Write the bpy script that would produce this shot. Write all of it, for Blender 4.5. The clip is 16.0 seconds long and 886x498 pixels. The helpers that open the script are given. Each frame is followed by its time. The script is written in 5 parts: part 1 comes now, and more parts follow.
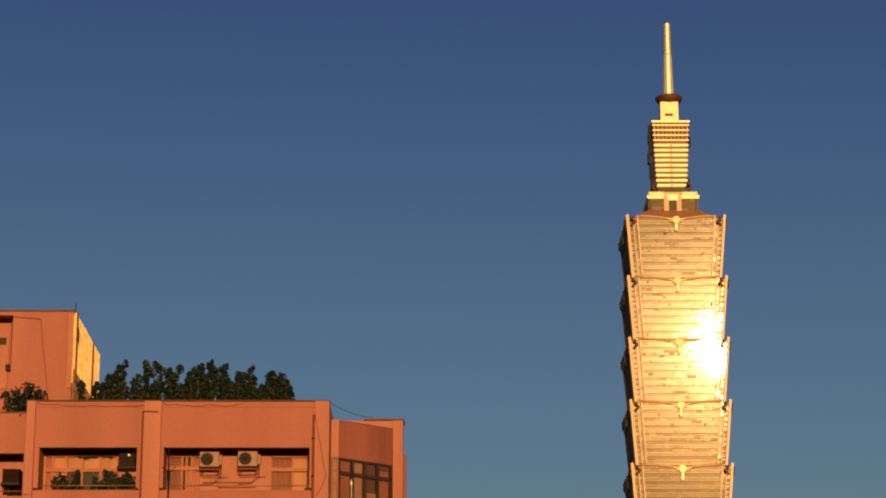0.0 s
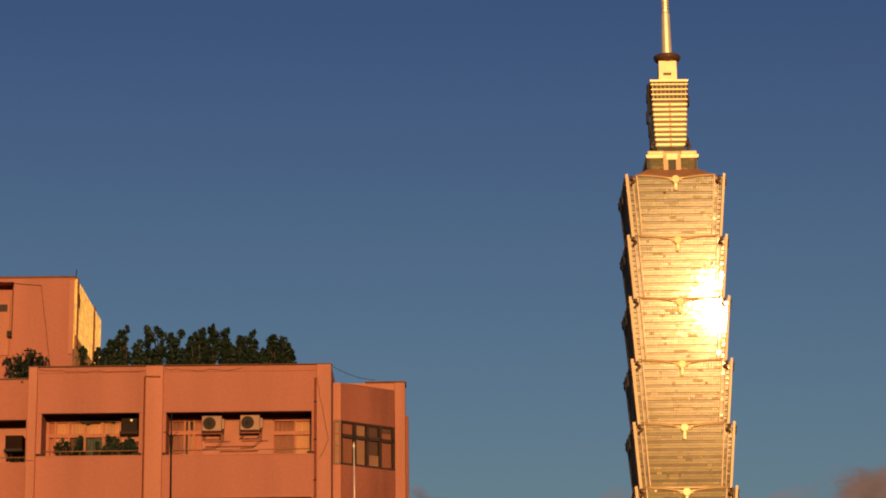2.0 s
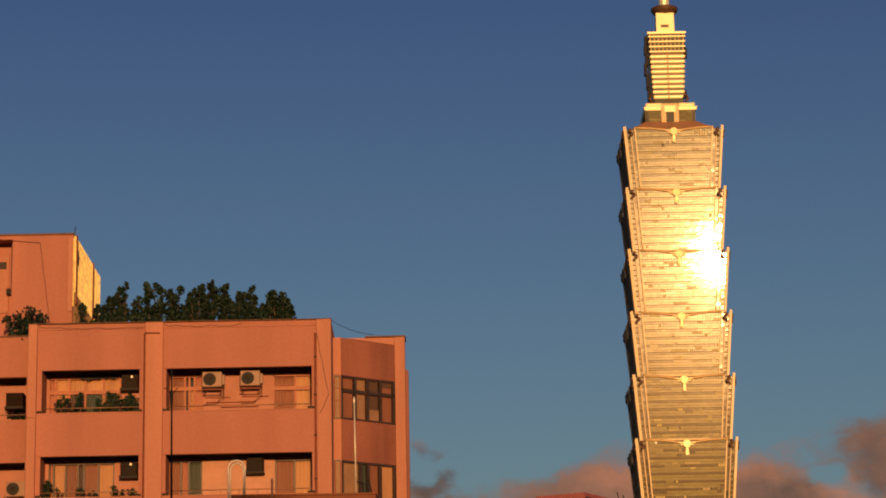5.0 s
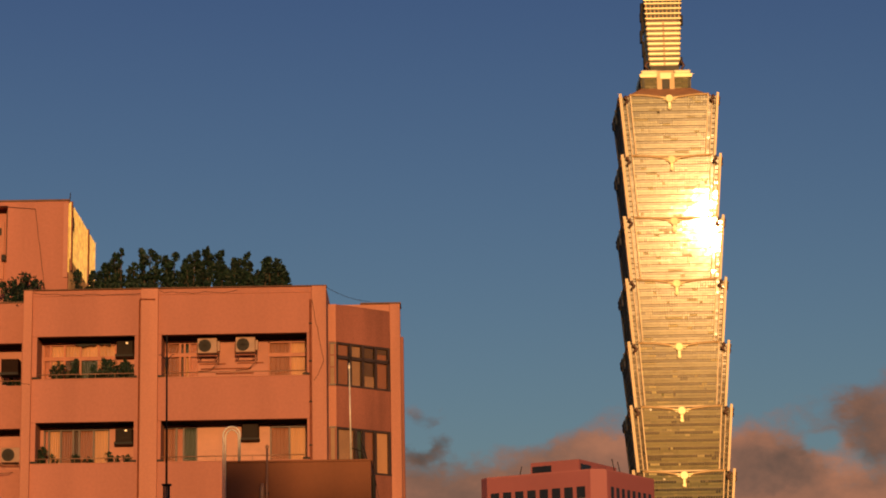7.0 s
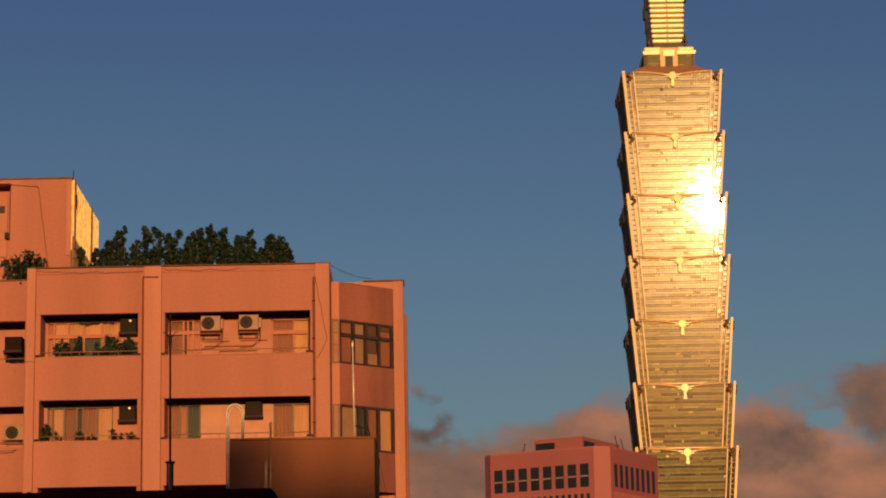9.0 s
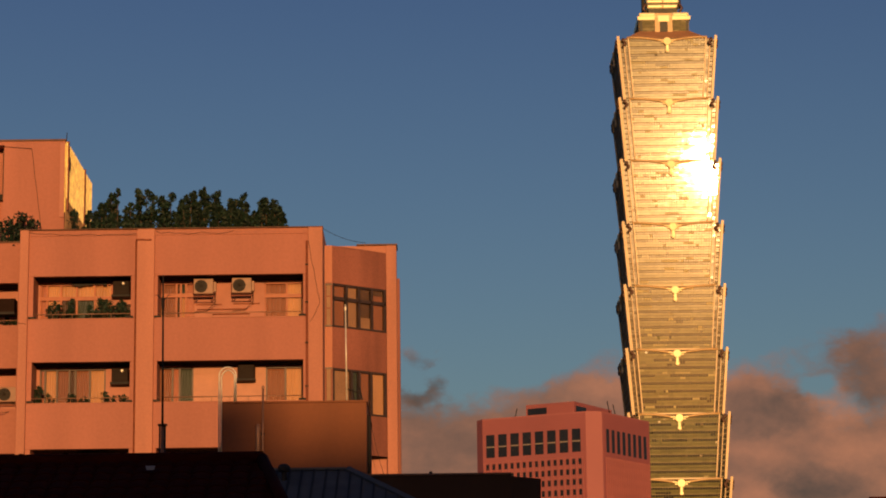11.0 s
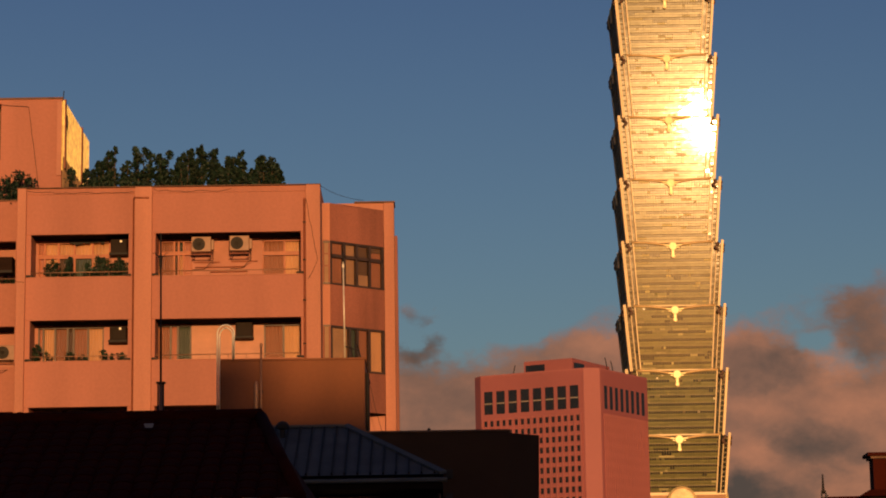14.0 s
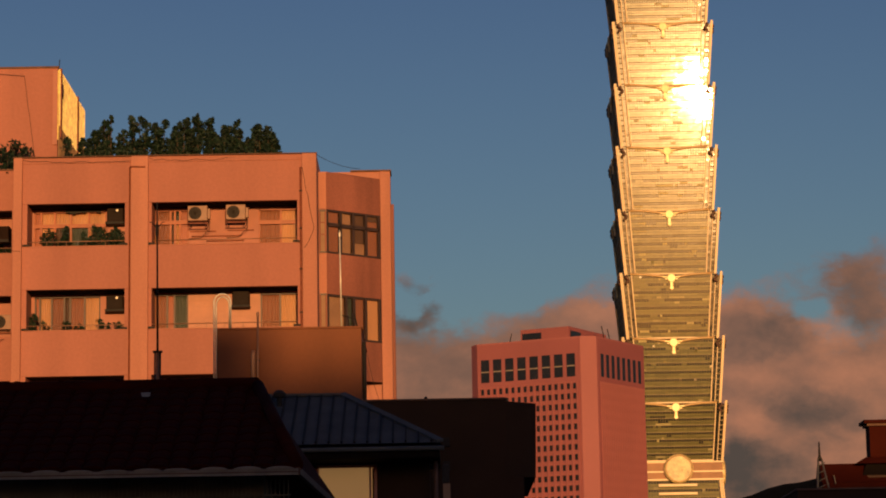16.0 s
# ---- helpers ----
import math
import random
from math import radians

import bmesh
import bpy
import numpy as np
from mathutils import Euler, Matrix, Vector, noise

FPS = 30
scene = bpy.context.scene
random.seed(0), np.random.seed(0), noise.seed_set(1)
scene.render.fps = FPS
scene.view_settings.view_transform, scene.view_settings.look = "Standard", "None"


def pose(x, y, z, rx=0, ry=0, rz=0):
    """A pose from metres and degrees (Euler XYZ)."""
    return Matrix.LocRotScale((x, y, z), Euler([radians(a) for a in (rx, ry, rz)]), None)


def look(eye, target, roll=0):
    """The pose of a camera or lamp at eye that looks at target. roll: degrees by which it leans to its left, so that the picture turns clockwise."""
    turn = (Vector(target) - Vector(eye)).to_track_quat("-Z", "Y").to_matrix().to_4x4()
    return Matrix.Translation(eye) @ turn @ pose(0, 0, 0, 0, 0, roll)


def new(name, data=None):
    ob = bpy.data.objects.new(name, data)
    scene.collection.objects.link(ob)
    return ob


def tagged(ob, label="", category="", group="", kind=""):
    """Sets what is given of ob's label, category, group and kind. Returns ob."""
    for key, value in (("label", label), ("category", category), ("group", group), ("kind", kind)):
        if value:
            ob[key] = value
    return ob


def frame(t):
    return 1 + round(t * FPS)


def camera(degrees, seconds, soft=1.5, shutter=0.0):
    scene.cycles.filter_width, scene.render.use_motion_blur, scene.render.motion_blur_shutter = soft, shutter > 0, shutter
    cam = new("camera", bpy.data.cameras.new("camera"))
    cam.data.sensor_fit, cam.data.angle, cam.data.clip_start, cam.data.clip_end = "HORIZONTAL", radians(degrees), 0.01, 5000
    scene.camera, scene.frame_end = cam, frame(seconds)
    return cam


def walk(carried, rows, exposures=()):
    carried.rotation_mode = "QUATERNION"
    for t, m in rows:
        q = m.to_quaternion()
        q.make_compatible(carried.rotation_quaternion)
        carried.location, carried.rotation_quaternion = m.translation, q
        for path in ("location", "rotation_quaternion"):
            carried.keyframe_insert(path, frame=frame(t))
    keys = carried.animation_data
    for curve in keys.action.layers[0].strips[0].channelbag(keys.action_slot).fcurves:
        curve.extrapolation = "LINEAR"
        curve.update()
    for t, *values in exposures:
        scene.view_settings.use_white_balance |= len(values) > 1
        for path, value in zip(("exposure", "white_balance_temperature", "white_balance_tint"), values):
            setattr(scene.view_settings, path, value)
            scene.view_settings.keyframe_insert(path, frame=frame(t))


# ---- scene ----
# The camera stands on one spot at eye height and tilts down slowly.
cam = camera(20.04, 16.0, soft=1.9)
EYE = 1.7
ROWS = [  # seconds, yaw, pitch, lean
    (0.0, -0.000, 16.024, 0.036),
    (0.5, 0.070, 15.835, -0.263),
    (1.0, 0.075, 15.626, -0.258),
    (1.5, 0.006, 15.344, -0.498),
    (2.0, 0.003, 15.152, -0.616),
    (2.5, -0.011, 14.958, -0.602),
    (3.0, -0.041, 14.791, -0.676),
    (3.5, -0.049, 14.590, -0.860),
    (4.0, 0.027, 14.444, -0.980),
    (6.5, -0.105, 13.516, -1.200),
    (7.0, -0.108, 13.344, -1.012),
    (7.5, -0.127, 13.200, -1.211),
    (8.0, -0.123, 13.129, -0.988),
    (8.5, -0.049, 12.996, -1.195),
    (9.0, -0.024, 12.829, -1.049),
    (11.5, -0.178, 11.875, -0.719),
    (12.0, -0.204, 11.763, -0.796),
    (12.5, -0.153, 11.579, -0.983),
    (13.0, -0.154, 11.435, -0.738),
    (13.5, -0.210, 11.249, -0.865),
    (14.0, -0.209, 11.035, -0.900),
    (14.5, -0.228, 10.861, -0.802),
    (15.0, -0.291, 10.730, -0.786),
    (15.5, -0.308, 10.526, -0.976),
    (16.0, -0.280, 10.314, -1.027),
]
walk(cam, [(t, pose(0, 0, EYE, 90 + pitch, 0, yaw) @ pose(0, 0, 0, 0, 0, lean)) for t, yaw, pitch, lean in ROWS])

# ---- light: a low sun behind the camera, clear evening sky ----
SUN_UP, SUN_AZ = 3.92, 6.5      # degrees; azimuth to the right of straight behind
scene.view_settings.exposure = 0.0
sun_dir = Vector((math.sin(radians(SUN_AZ)) * math.cos(radians(SUN_UP)), -math.cos(radians(SUN_AZ)) * math.cos(radians(SUN_UP)), math.sin(radians(SUN_UP))))
sun = new("sun", bpy.data.lights.new("sun", "SUN"))
sun.data.energy, sun.data.angle, sun.data.color = 3.5, radians(1.0), (1.0, 0.53, 0.19)
sun.matrix_world = look(sun_dir * 100, (0, 0, 0))
world = bpy.data.worlds.new("world")
scene.world = world
world.use_nodes = True
wn, wl = world.node_tree.nodes, world.node_tree.links
sky = wn.new("ShaderNodeTexSky")
sky.sky_type, sky.sun_disc = "NISHITA", False
sky.sun_elevation, sky.sun_rotation = radians(SUN_UP), radians(180 - SUN_AZ)
sky.air_density, sky.dust_density, sky.ozone_density = 1.0, 2.0, 3.0
tint = wn.new("ShaderNodeMix")
tint.data_type, tint.blend_type = "RGBA", "MULTIPLY"
tint.inputs[0].default_value = 1.0
# evening haze: paler and greyer towards the horizon, deeper blue higher up
where, parts, height = wn.new("ShaderNodeTexCoord"), wn.new("ShaderNodeSeparateXYZ"), wn.new("ShaderNodeMapRange")
haze = wn.new("ShaderNodeMix")
haze.data_type = "RGBA"
height.inputs[1].default_value, height.inputs[2].default_value = 0.14, 0.37
haze.inputs[6].default_value, haze.inputs[7].default_value = (1.84, 1.48, 1.33, 1), (0.98, 0.79, 1.03, 1)
wl.new(where.outputs["Generated"], parts.inputs[0])
wl.new(parts.outputs[2], height.inputs[0])
wl.new(height.outputs[0], haze.inputs[0])
# the low sky glows warm round the sun
towards, near, glow = wn.new("ShaderNodeVectorMath"), wn.new("ShaderNodeMapRange"), wn.new("ShaderNodeMix")
towards.operation, towards.inputs[1].default_value = "DOT_PRODUCT", sun_dir
near.interpolation_type = "SMOOTHSTEP"
near.inputs[1].default_value, near.inputs[2].default_value = 0.95, 1.0
glow.data_type, glow.inputs[7].default_value = "RGBA", (1.9, 1.15, 0.6, 1)
wl.new(where.outputs["Generated"], towards.inputs[0])
wl.new(towards.outputs["Value"], near.inputs[0])
wl.new(near.outputs[0], glow.inputs[0])
wl.new(haze.outputs[2], glow.inputs[6])
wl.new(glow.outputs[2], tint.inputs[7])
wl.new(sky.outputs[0], tint.inputs[6])
wl.new(tint.outputs[2], wn["Background"].inputs[0])
wn["Background"].inputs[1].default_value = 0.091

# ---- materials ----
def make_mat(name, colour, rough=0.7, metal=0.0, vary=0.15, scale=3.0, fine=40.0, bump=0.2, stain=None, streak=False, island=0.0, coat=0.0, coat_rough=0.05, dist=0.01, spec=0.5, coat_ior=1.5):
    """Principled material whose colour varies at two scales, with fine relief."""
    m = bpy.data.materials.new(name)
    m.use_nodes = True
    n, l = m.node_tree.nodes, m.node_tree.links
    p = n["Principled BSDF"]
    p.inputs["Roughness"].default_value, p.inputs["Metallic"].default_value = rough, metal
    p.inputs["Coat Weight"].default_value, p.inputs["Coat Roughness"].default_value = coat, coat_rough
    p.inputs["Specular IOR Level"].default_value, p.inputs["Coat IOR"].default_value = spec, coat_ior
    tc = n.new("ShaderNodeTexCoord")
    mp = n.new("ShaderNodeMapping")
    l.new(tc.outputs["Object"], mp.inputs["Vector"])
    if streak:
        mp.inputs["Scale"].default_value = (1, 1, 0.12)
    a, b = n.new("ShaderNodeTexNoise"), n.new("ShaderNodeTexNoise")
    a.inputs["Scale"].default_value, a.inputs["Detail"].default_value = scale, 5
    b.inputs["Scale"].default_value, b.inputs["Detail"].default_value = fine, 3
    l.new(mp.outputs[0], a.inputs["Vector"])
    l.new(tc.outputs["Object"], b.inputs["Vector"])
    def hued(f):
        return tuple(min(1, c * f) for c in colour) + (1,)
    ramp = n.new("ShaderNodeValToRGB")
    ramp.color_ramp.elements[0].position, ramp.color_ramp.elements[1].position = 0.3, 0.7
    ramp.color_ramp.elements[0].color = (*stain, 1) if stain else hued(1 - vary)
    ramp.color_ramp.elements[1].color = hued(1 + vary * 0.6)
    l.new(a.outputs[0], ramp.inputs[0])
    mix = n.new("ShaderNodeMix")
    mix.data_type, mix.blend_type = "RGBA", "MULTIPLY"
    mix.inputs[0].default_value = 0.5
    grain = n.new("ShaderNodeMapRange")
    grain.inputs[3].default_value, grain.inputs[4].default_value = 1 - vary * 1.6, 1 + vary * 1.2
    l.new(b.outputs[0], grain.inputs[0])
    l.new(ramp.outputs[0], mix.inputs[6])
    l.new(grain.outputs[0], mix.inputs[7])
    out = mix.outputs[2]
    if island:
        geo, mr, mx = n.new("ShaderNodeNewGeometry"), n.new("ShaderNodeMapRange"), n.new("ShaderNodeMix")
        mr.inputs[3].default_value, mr.inputs[4].default_value = 1 - island, 1 + island
        l.new(geo.outputs["Random Per Island"], mr.inputs[0])
        mx.data_type, mx.blend_type = "RGBA", "MULTIPLY"
        mx.inputs[0].default_value = 1
        l.new(out, mx.inputs[6])
        l.new(mr.outputs[0], mx.inputs[7])
        out = mx.outputs[2]
    l.new(out, p.inputs["Base Color"])
    if bump:
        bp = n.new("ShaderNodeBump")
        bp.inputs["Strength"].default_value, bp.inputs["Distance"].default_value = bump, dist
        l.new(b.outputs[0], bp.inputs["Height"])
        l.new(bp.outputs[0], p.inputs["Normal"])
    return m


def make_glass(name, tint=(0.9, 0.95, 0.93), through_it=0.75):
    m = bpy.data.materials.new(name)
    m.use_nodes = True
    n, l = m.node_tree.nodes, m.node_tree.links
    n.remove(n["Principled BSDF"])
    t, g, x = n.new("ShaderNodeBsdfTransparent"), n.new("ShaderNodeBsdfGlossy"), n.new("ShaderNodeMixShader")
    t.inputs[0].default_value = (*tint, 1)
    g.inputs["Roughness"].default_value = 0.03
    x.inputs[0].default_value = 1 - through_it
    l.new(t.outputs[0], x.inputs[1]), l.new(g.outputs[0], x.inputs[2])
    l.new(x.outputs[0], n["Material Output"].inputs[0])
    return m


def make_glow(name, colour, strength):
    m = bpy.data.materials.new(name)
    m.use_nodes = True
    p = m.node_tree.nodes["Principled BSDF"]
    p.inputs["Base Color"].default_value = (*colour, 1)
    p.inputs["Emission Color"].default_value, p.inputs["Emission Strength"].default_value = (*colour, 1), strength
    return m


STUCCO = make_mat("pink_stucco", (0.437, 0.171, 0.125), 0.85, vary=0.19, scale=0.5, fine=9, bump=0.25, streak=True)
STUCCO_PIER = make_mat("pink_stucco_pier", (0.499, 0.206, 0.141), 0.8, vary=0.18, scale=0.7, fine=14, bump=0.25, streak=True)
# darker base carries the dimmer light on bay and fin; streaks are weathering
STUCCO_DARK = make_mat("dimmed_streaked_tile", (0.284, 0.100, 0.072), 0.75, vary=0.42, scale=0.8, fine=18, bump=0.25, streak=True)
COPING = make_mat("dark_coping", (0.16, 0.084, 0.0576), 0.8, vary=0.3)
RECESS = make_mat("balcony_wall_tile", (0.472, 0.193, 0.141), 0.7, vary=0.12, scale=1.2, fine=20)
# near-black paint carries the shade on soffits and undersides
CEIL = make_mat("shade_black_paint", (0.014, 0.010, 0.009), 0.9, vary=0.2, spec=0.03)
BRICKWHITE = make_mat("pale_wall_tile", (0.52, 0.227, 0.144), 0.55, vary=0.14, scale=2, fine=25)
WOOD = make_mat("varnished_window_wood", (0.42, 0.115, 0.05), 0.5, vary=0.2, scale=4)
ALU = make_mat("dark_window_frame", (0.07, 0.045, 0.04), 0.45, metal=0.3, vary=0.2)
CURTAIN = make_mat("cream_curtain", (0.58, 0.319, 0.18), 0.9, vary=0.2, scale=2.0, fine=30, streak=True)
CURTAIN_B = make_mat("brown_curtain", (0.289, 0.122, 0.076), 0.9, vary=0.2, scale=2.0, fine=30, streak=True)
CURTAIN_C = make_mat("green_blind", (0.05, 0.07, 0.055), 0.8, vary=0.2)
CURTAIN_E = make_mat("grey_beige_blind", (0.340, 0.204, 0.130), 0.8, vary=0.15, scale=2.0, fine=30)
CURTAIN_D = make_mat("dark_curtain", (0.11, 0.063, 0.0396), 0.9, vary=0.25, scale=2.0, fine=30, streak=True)
# dark back panels stand in for the darkness of unlit rooms
ROOM = make_mat("room_shade", (0.06, 0.045, 0.04), 0.9, vary=0.2)
GLASS = make_glass("window_glass", (0.96, 0.92, 0.88), 0.985)
STEEL = make_mat("galvanised_steel", (0.78, 0.70, 0.60), 0.36, metal=0.2, vary=0.15, scale=6)
RAIL = make_mat("painted_rail", (0.35, 0.185, 0.115), 0.5, metal=0.3, vary=0.2)
IRON = make_mat("dark_iron", (0.03, 0.026, 0.025), 0.65, spec=0.2, vary=0.2)
AC_WHITE = make_mat("aged_white_enamel", (0.288, 0.140, 0.084), 0.45, vary=0.12, scale=5)
# casing brown cut near black to carry the shade under the lintel
AC_DARK = make_mat("shaded_ac_brown", (0.022, 0.011, 0.008), 0.7, spec=0.06, vary=0.2)
GRILLE = make_mat("fan_grille", (0.03, 0.024, 0.02), 0.6, spec=0.3, vary=0.2)
BROWN = make_mat("brown_render", (0.212, 0.070, 0.028), 0.8, vary=0.16, scale=0.6, fine=8, streak=True)
# near-black tone adds to the shade these low walls stand in
DARKBOX = make_mat("shade_darkened_render", (0.048, 0.026, 0.016), 0.85, spec=0.2, vary=0.2, scale=0.8)
CORRUGATED = make_mat("yellow_metal_sheet", (0.95, 0.64, 0.15), 0.28, vary=0.42, scale=3.0, fine=9, bump=0.35)
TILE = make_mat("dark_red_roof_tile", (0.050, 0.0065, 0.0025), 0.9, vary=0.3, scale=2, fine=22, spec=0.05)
GUTTER = make_mat("grey_fascia", (0.28, 0.23, 0.19), 0.7, vary=0.25, scale=3)
METALROOF = make_mat("blue_grey_metal_roof", (0.105, 0.112, 0.118), 0.8, spec=0.08, vary=0.2, scale=1.5, streak=True)
MESHWALL = make_mat("grey_tile_wall", (0.1500, 0.1200, 0.0900), 0.8, vary=0.3, scale=2, fine=30)
LITPANEL = make_glow("glowing_cream_panel", (0.66, 0.36, 0.13), 0.24)
LEAF = make_mat("dark_green_leaf", (0.007, 0.026, 0.014), 0.65, vary=0.35, scale=3, bump=0, island=0.5)
LEAF_B = make_mat("balcony_leaf", (0.010, 0.032, 0.015), 0.65, vary=0.3, scale=3, bump=0, island=0.5)
BARK = make_mat("bark", (0.09, 0.06, 0.04), 0.9, vary=0.3, scale=8)
POT = make_mat("terracotta_pot", (0.22, 0.084, 0.0432), 0.8, vary=0.2)
PINK = make_mat("pink_granite", (0.302, 0.093, 0.102), 0.7, vary=0.08, scale=0.05, fine=0.6, bump=0.05, dist=0.05)
# lighter copy of the granite paints the sunlit corner chamfer
PINK_B = make_mat("pink_granite_lit", (0.353, 0.118, 0.124), 0.7, vary=0.07, scale=0.05, fine=0.6, bump=0.05, dist=0.05)
PINKWIN = make_mat("dark_office_glass", (0.014, 0.012, 0.014), 0.1, vary=0.3, scale=0.2, fine=1.0, bump=0, island=0.5)
GOLD = make_mat("warm_cladding", (0.66, 0.43, 0.185), 0.38, spec=0.55, vary=0.1, scale=0.1, fine=0.8, bump=0)
GOLD_SHINE = make_mat("polished_band", (0.88, 0.78, 0.46), 0.42, metal=0.2, vary=0.08, scale=0.15, fine=0.8, bump=0)
# silver ornaments given a gold tone for the low sun
GILT = make_mat("sun_toned_ornament", (0.78, 0.62, 0.33), 0.4, metal=0.15, vary=0.1, scale=0.3, fine=1.2, bump=0)
CORE = make_mat("tower_core", (0.06, 0.06, 0.045), 0.6, vary=0.2, scale=0.1, fine=0.5, bump=0)
CURTAINWALL = make_mat("green_tinted_glass", (0.148, 0.142, 0.042), 0.16, vary=0.15, scale=0.06, fine=0.3, bump=0, island=0.22, coat=1.0, coat_rough=0.026, spec=0.082, coat_ior=1.5)
PALEPANE = make_mat("brightened_pane", (0.30, 0.26, 0.09), 0.3, vary=0.15, scale=0.06, fine=0.3, bump=0, island=0.35, coat=1.0, coat_rough=0.026, spec=0.12, coat_ior=1.5)
SPANDREL = make_mat("dark_spandrel_glass", (0.010, 0.011, 0.005), 0.16, vary=0.15, scale=0.06, fine=0.3, bump=0, island=0.6, coat=0.8, coat_rough=0.026, spec=0.066, coat_ior=1.5)
MULLION = make_mat("mullion", (0.13, 0.10, 0.046), 0.5, metal=0.3, vary=0.2, scale=0.3, fine=2, bump=0)
COIN = make_mat("coin_relief_metal", (0.78, 0.60, 0.27), 0.36, vary=0.4, scale=0.35, fine=1.1, bump=0.8, dist=0.3, spec=0.6)
MAST = make_mat("grey_mast_paint", (0.13, 0.12, 0.11), 0.6, vary=0.2)
SPIRE = make_mat("bright_spire_metal", (0.97, 0.90, 0.62), 0.32, metal=0.5, vary=0.06, scale=0.2, fine=1, bump=0)
DISC = make_mat("spire_disc", (0.13, 0.065, 0.04), 0.5, metal=0.2, vary=0.2, scale=0.4, fine=2, bump=0)
CROWN = make_mat("crown_roof", (0.40, 0.20, 0.10), 0.6, vary=0.15, scale=0.2, fine=1, bump=0)
PIPE = make_mat("rusty_brown_pipe", (0.27, 0.075, 0.035), 0.7, vary=0.3, scale=6)
# dimmer mottled beige paints the dappled light on the lower sheets
CLADBASE = make_mat("dappled_light_beige", (0.25, 0.14, 0.07), 0.7, vary=0.35, scale=2.5, fine=7, bump=0.4)
# red cut near black in place of the shade on this house
BRICKRED = make_mat("shade_darkened_brick", (0.0504, 0.0076, 0.0036), 0.8, vary=0.2, scale=0.3, fine=5, spec=0.06)
GROUND = make_mat("asphalt_ground", (0.05, 0.05, 0.05), 0.9, vary=0.3, scale=0.3, fine=8)
# woods darkened in place of the shade on the hills
HILL = make_mat("shaded_wooded_hill", (0.0072, 0.0083, 0.0050), 0.95, vary=0.4, scale=0.01, fine=0.08, bump=0.6, dist=5, spec=0.03)
BLOCK = make_mat("plain_block_render", (0.35, 0.32, 0.29), 0.85, vary=0.15, scale=0.3, fine=4)


# ---- mesh building ----
class Mesh:
    """Vertices and faces gathered for one mesh object."""
    def __init__(self):
        self.v, self.f, self.smooth = [], [], False

    def add(self, verts, faces):
        k = len(self.v)
        self.v += [tuple(p) for p in verts]
        self.f += [tuple(k + i for i in q) for q in faces]
        return self

    def box(self, x0, x1, y0, y1, z0, z1):
        c = [(x, y, z) for z in (z0, z1) for y in (y0, y1) for x in (x0, x1)]
        return self.add(c, [(0, 2, 3, 1), (4, 5, 7, 6), (0, 1, 5, 4), (2, 6, 7, 3), (0, 4, 6, 2), (1, 3, 7, 5)])

    def soft_box(self, x0, x1, y0, y1, z0, z1, r=0.02):
        bm = bmesh.new()
        bmesh.ops.create_cube(bm, size=1)
        for q in bm.verts:
            q.co = ((x0 + x1) / 2 + q.co.x * (x1 - x0), (y0 + y1) / 2 + q.co.y * (y1 - y0), (z0 + z1) / 2 + q.co.z * (z1 - z0))
        bmesh.ops.bevel(bm, geom=list(bm.edges), offset=r, segments=2, affect="EDGES", profile=0.6)
        bm.verts.index_update()
        self.add([q.co for q in bm.verts], [[q.index for q in f.verts] for f in bm.faces])
        bm.free()
        return self

    def hexa(self, low, high):
        """A solid between two rings of as many points, low anticlockwise from above."""
        n = len(low)
        return self.add(list(low) + list(high), [tuple(range(n - 1, -1, -1)), tuple(range(n, 2 * n))] + [(i, (i + 1) % n, n + (i + 1) % n, n + i) for i in range(n)])

    def beam(self, a, b, w, d=None, across=(1, 0, 0)):
        """A square bar from a to b: w wide along across, d deep."""
        a, b, across = Vector(a), Vector(b), Vector(across)
        d = d or w
        k = (b - a).normalized()
        across = (across - k * across.dot(k)).normalized()
        deep = k.cross(across)
        ring = [across * (s * w / 2) + deep * (t * d / 2) for s, t in ((-1, -1), (1, -1), (1, 1), (-1, 1))]
        return self.hexa([a + r for r in ring], [b + r for r in ring])

    def tube(self, path, r, sides=8):
        """A round rod along the path."""
        path = [Vector(p) for p in path]
        rings = []
        for i, p in enumerate(path):
            k = (path[min(i + 1, len(path) - 1)] - path[max(i - 1, 0)]).normalized()
            side = k.cross(Vector((0.31, 0.9, 0.2))).normalized()
            other = k.cross(side)
            rad = r[i] if isinstance(r, (list, tuple)) else r
            rings += [p + side * (rad * math.cos(6.2832 * j / sides)) + other * (rad * math.sin(6.2832 * j / sides)) for j in range(sides)]
        fs = [(i * sides + j, i * sides + (j + 1) % sides, (i + 1) * sides + (j + 1) % sides, (i + 1) * sides + j) for i in range(len(path) - 1) for j in range(sides)]
        fs += [tuple(range(sides - 1, -1, -1)), tuple(range((len(path) - 1) * sides, len(path) * sides))]
        self.smooth = True
        return self.add(rings, fs)

    def lathe(self, cx, cy, profile, sides=24):
        """A turned solid about the upright through cx, cy; profile of (radius, height)."""
        vs = [(cx + r * math.cos(6.2832 * j / sides), cy + r * math.sin(6.2832 * j / sides), z) for r, z in profile for j in range(sides)]
        n = len(profile)
        fs = [(i * sides + j, i * sides + (j + 1) % sides, (i + 1) * sides + (j + 1) % sides, (i + 1) * sides + j) for i in range(n - 1) for j in range(sides)]
        fs += [tuple(range(sides - 1, -1, -1)), tuple(range((n - 1) * sides, n * sides))]
        return self.add(vs, fs)

    def disc(self, c, r, thick, sides=32, axis="y"):
        """A coin about c; axis y or x."""
        ring = [(math.cos(6.2832 * j / sides), math.sin(6.2832 * j / sides)) for j in range(sides)]
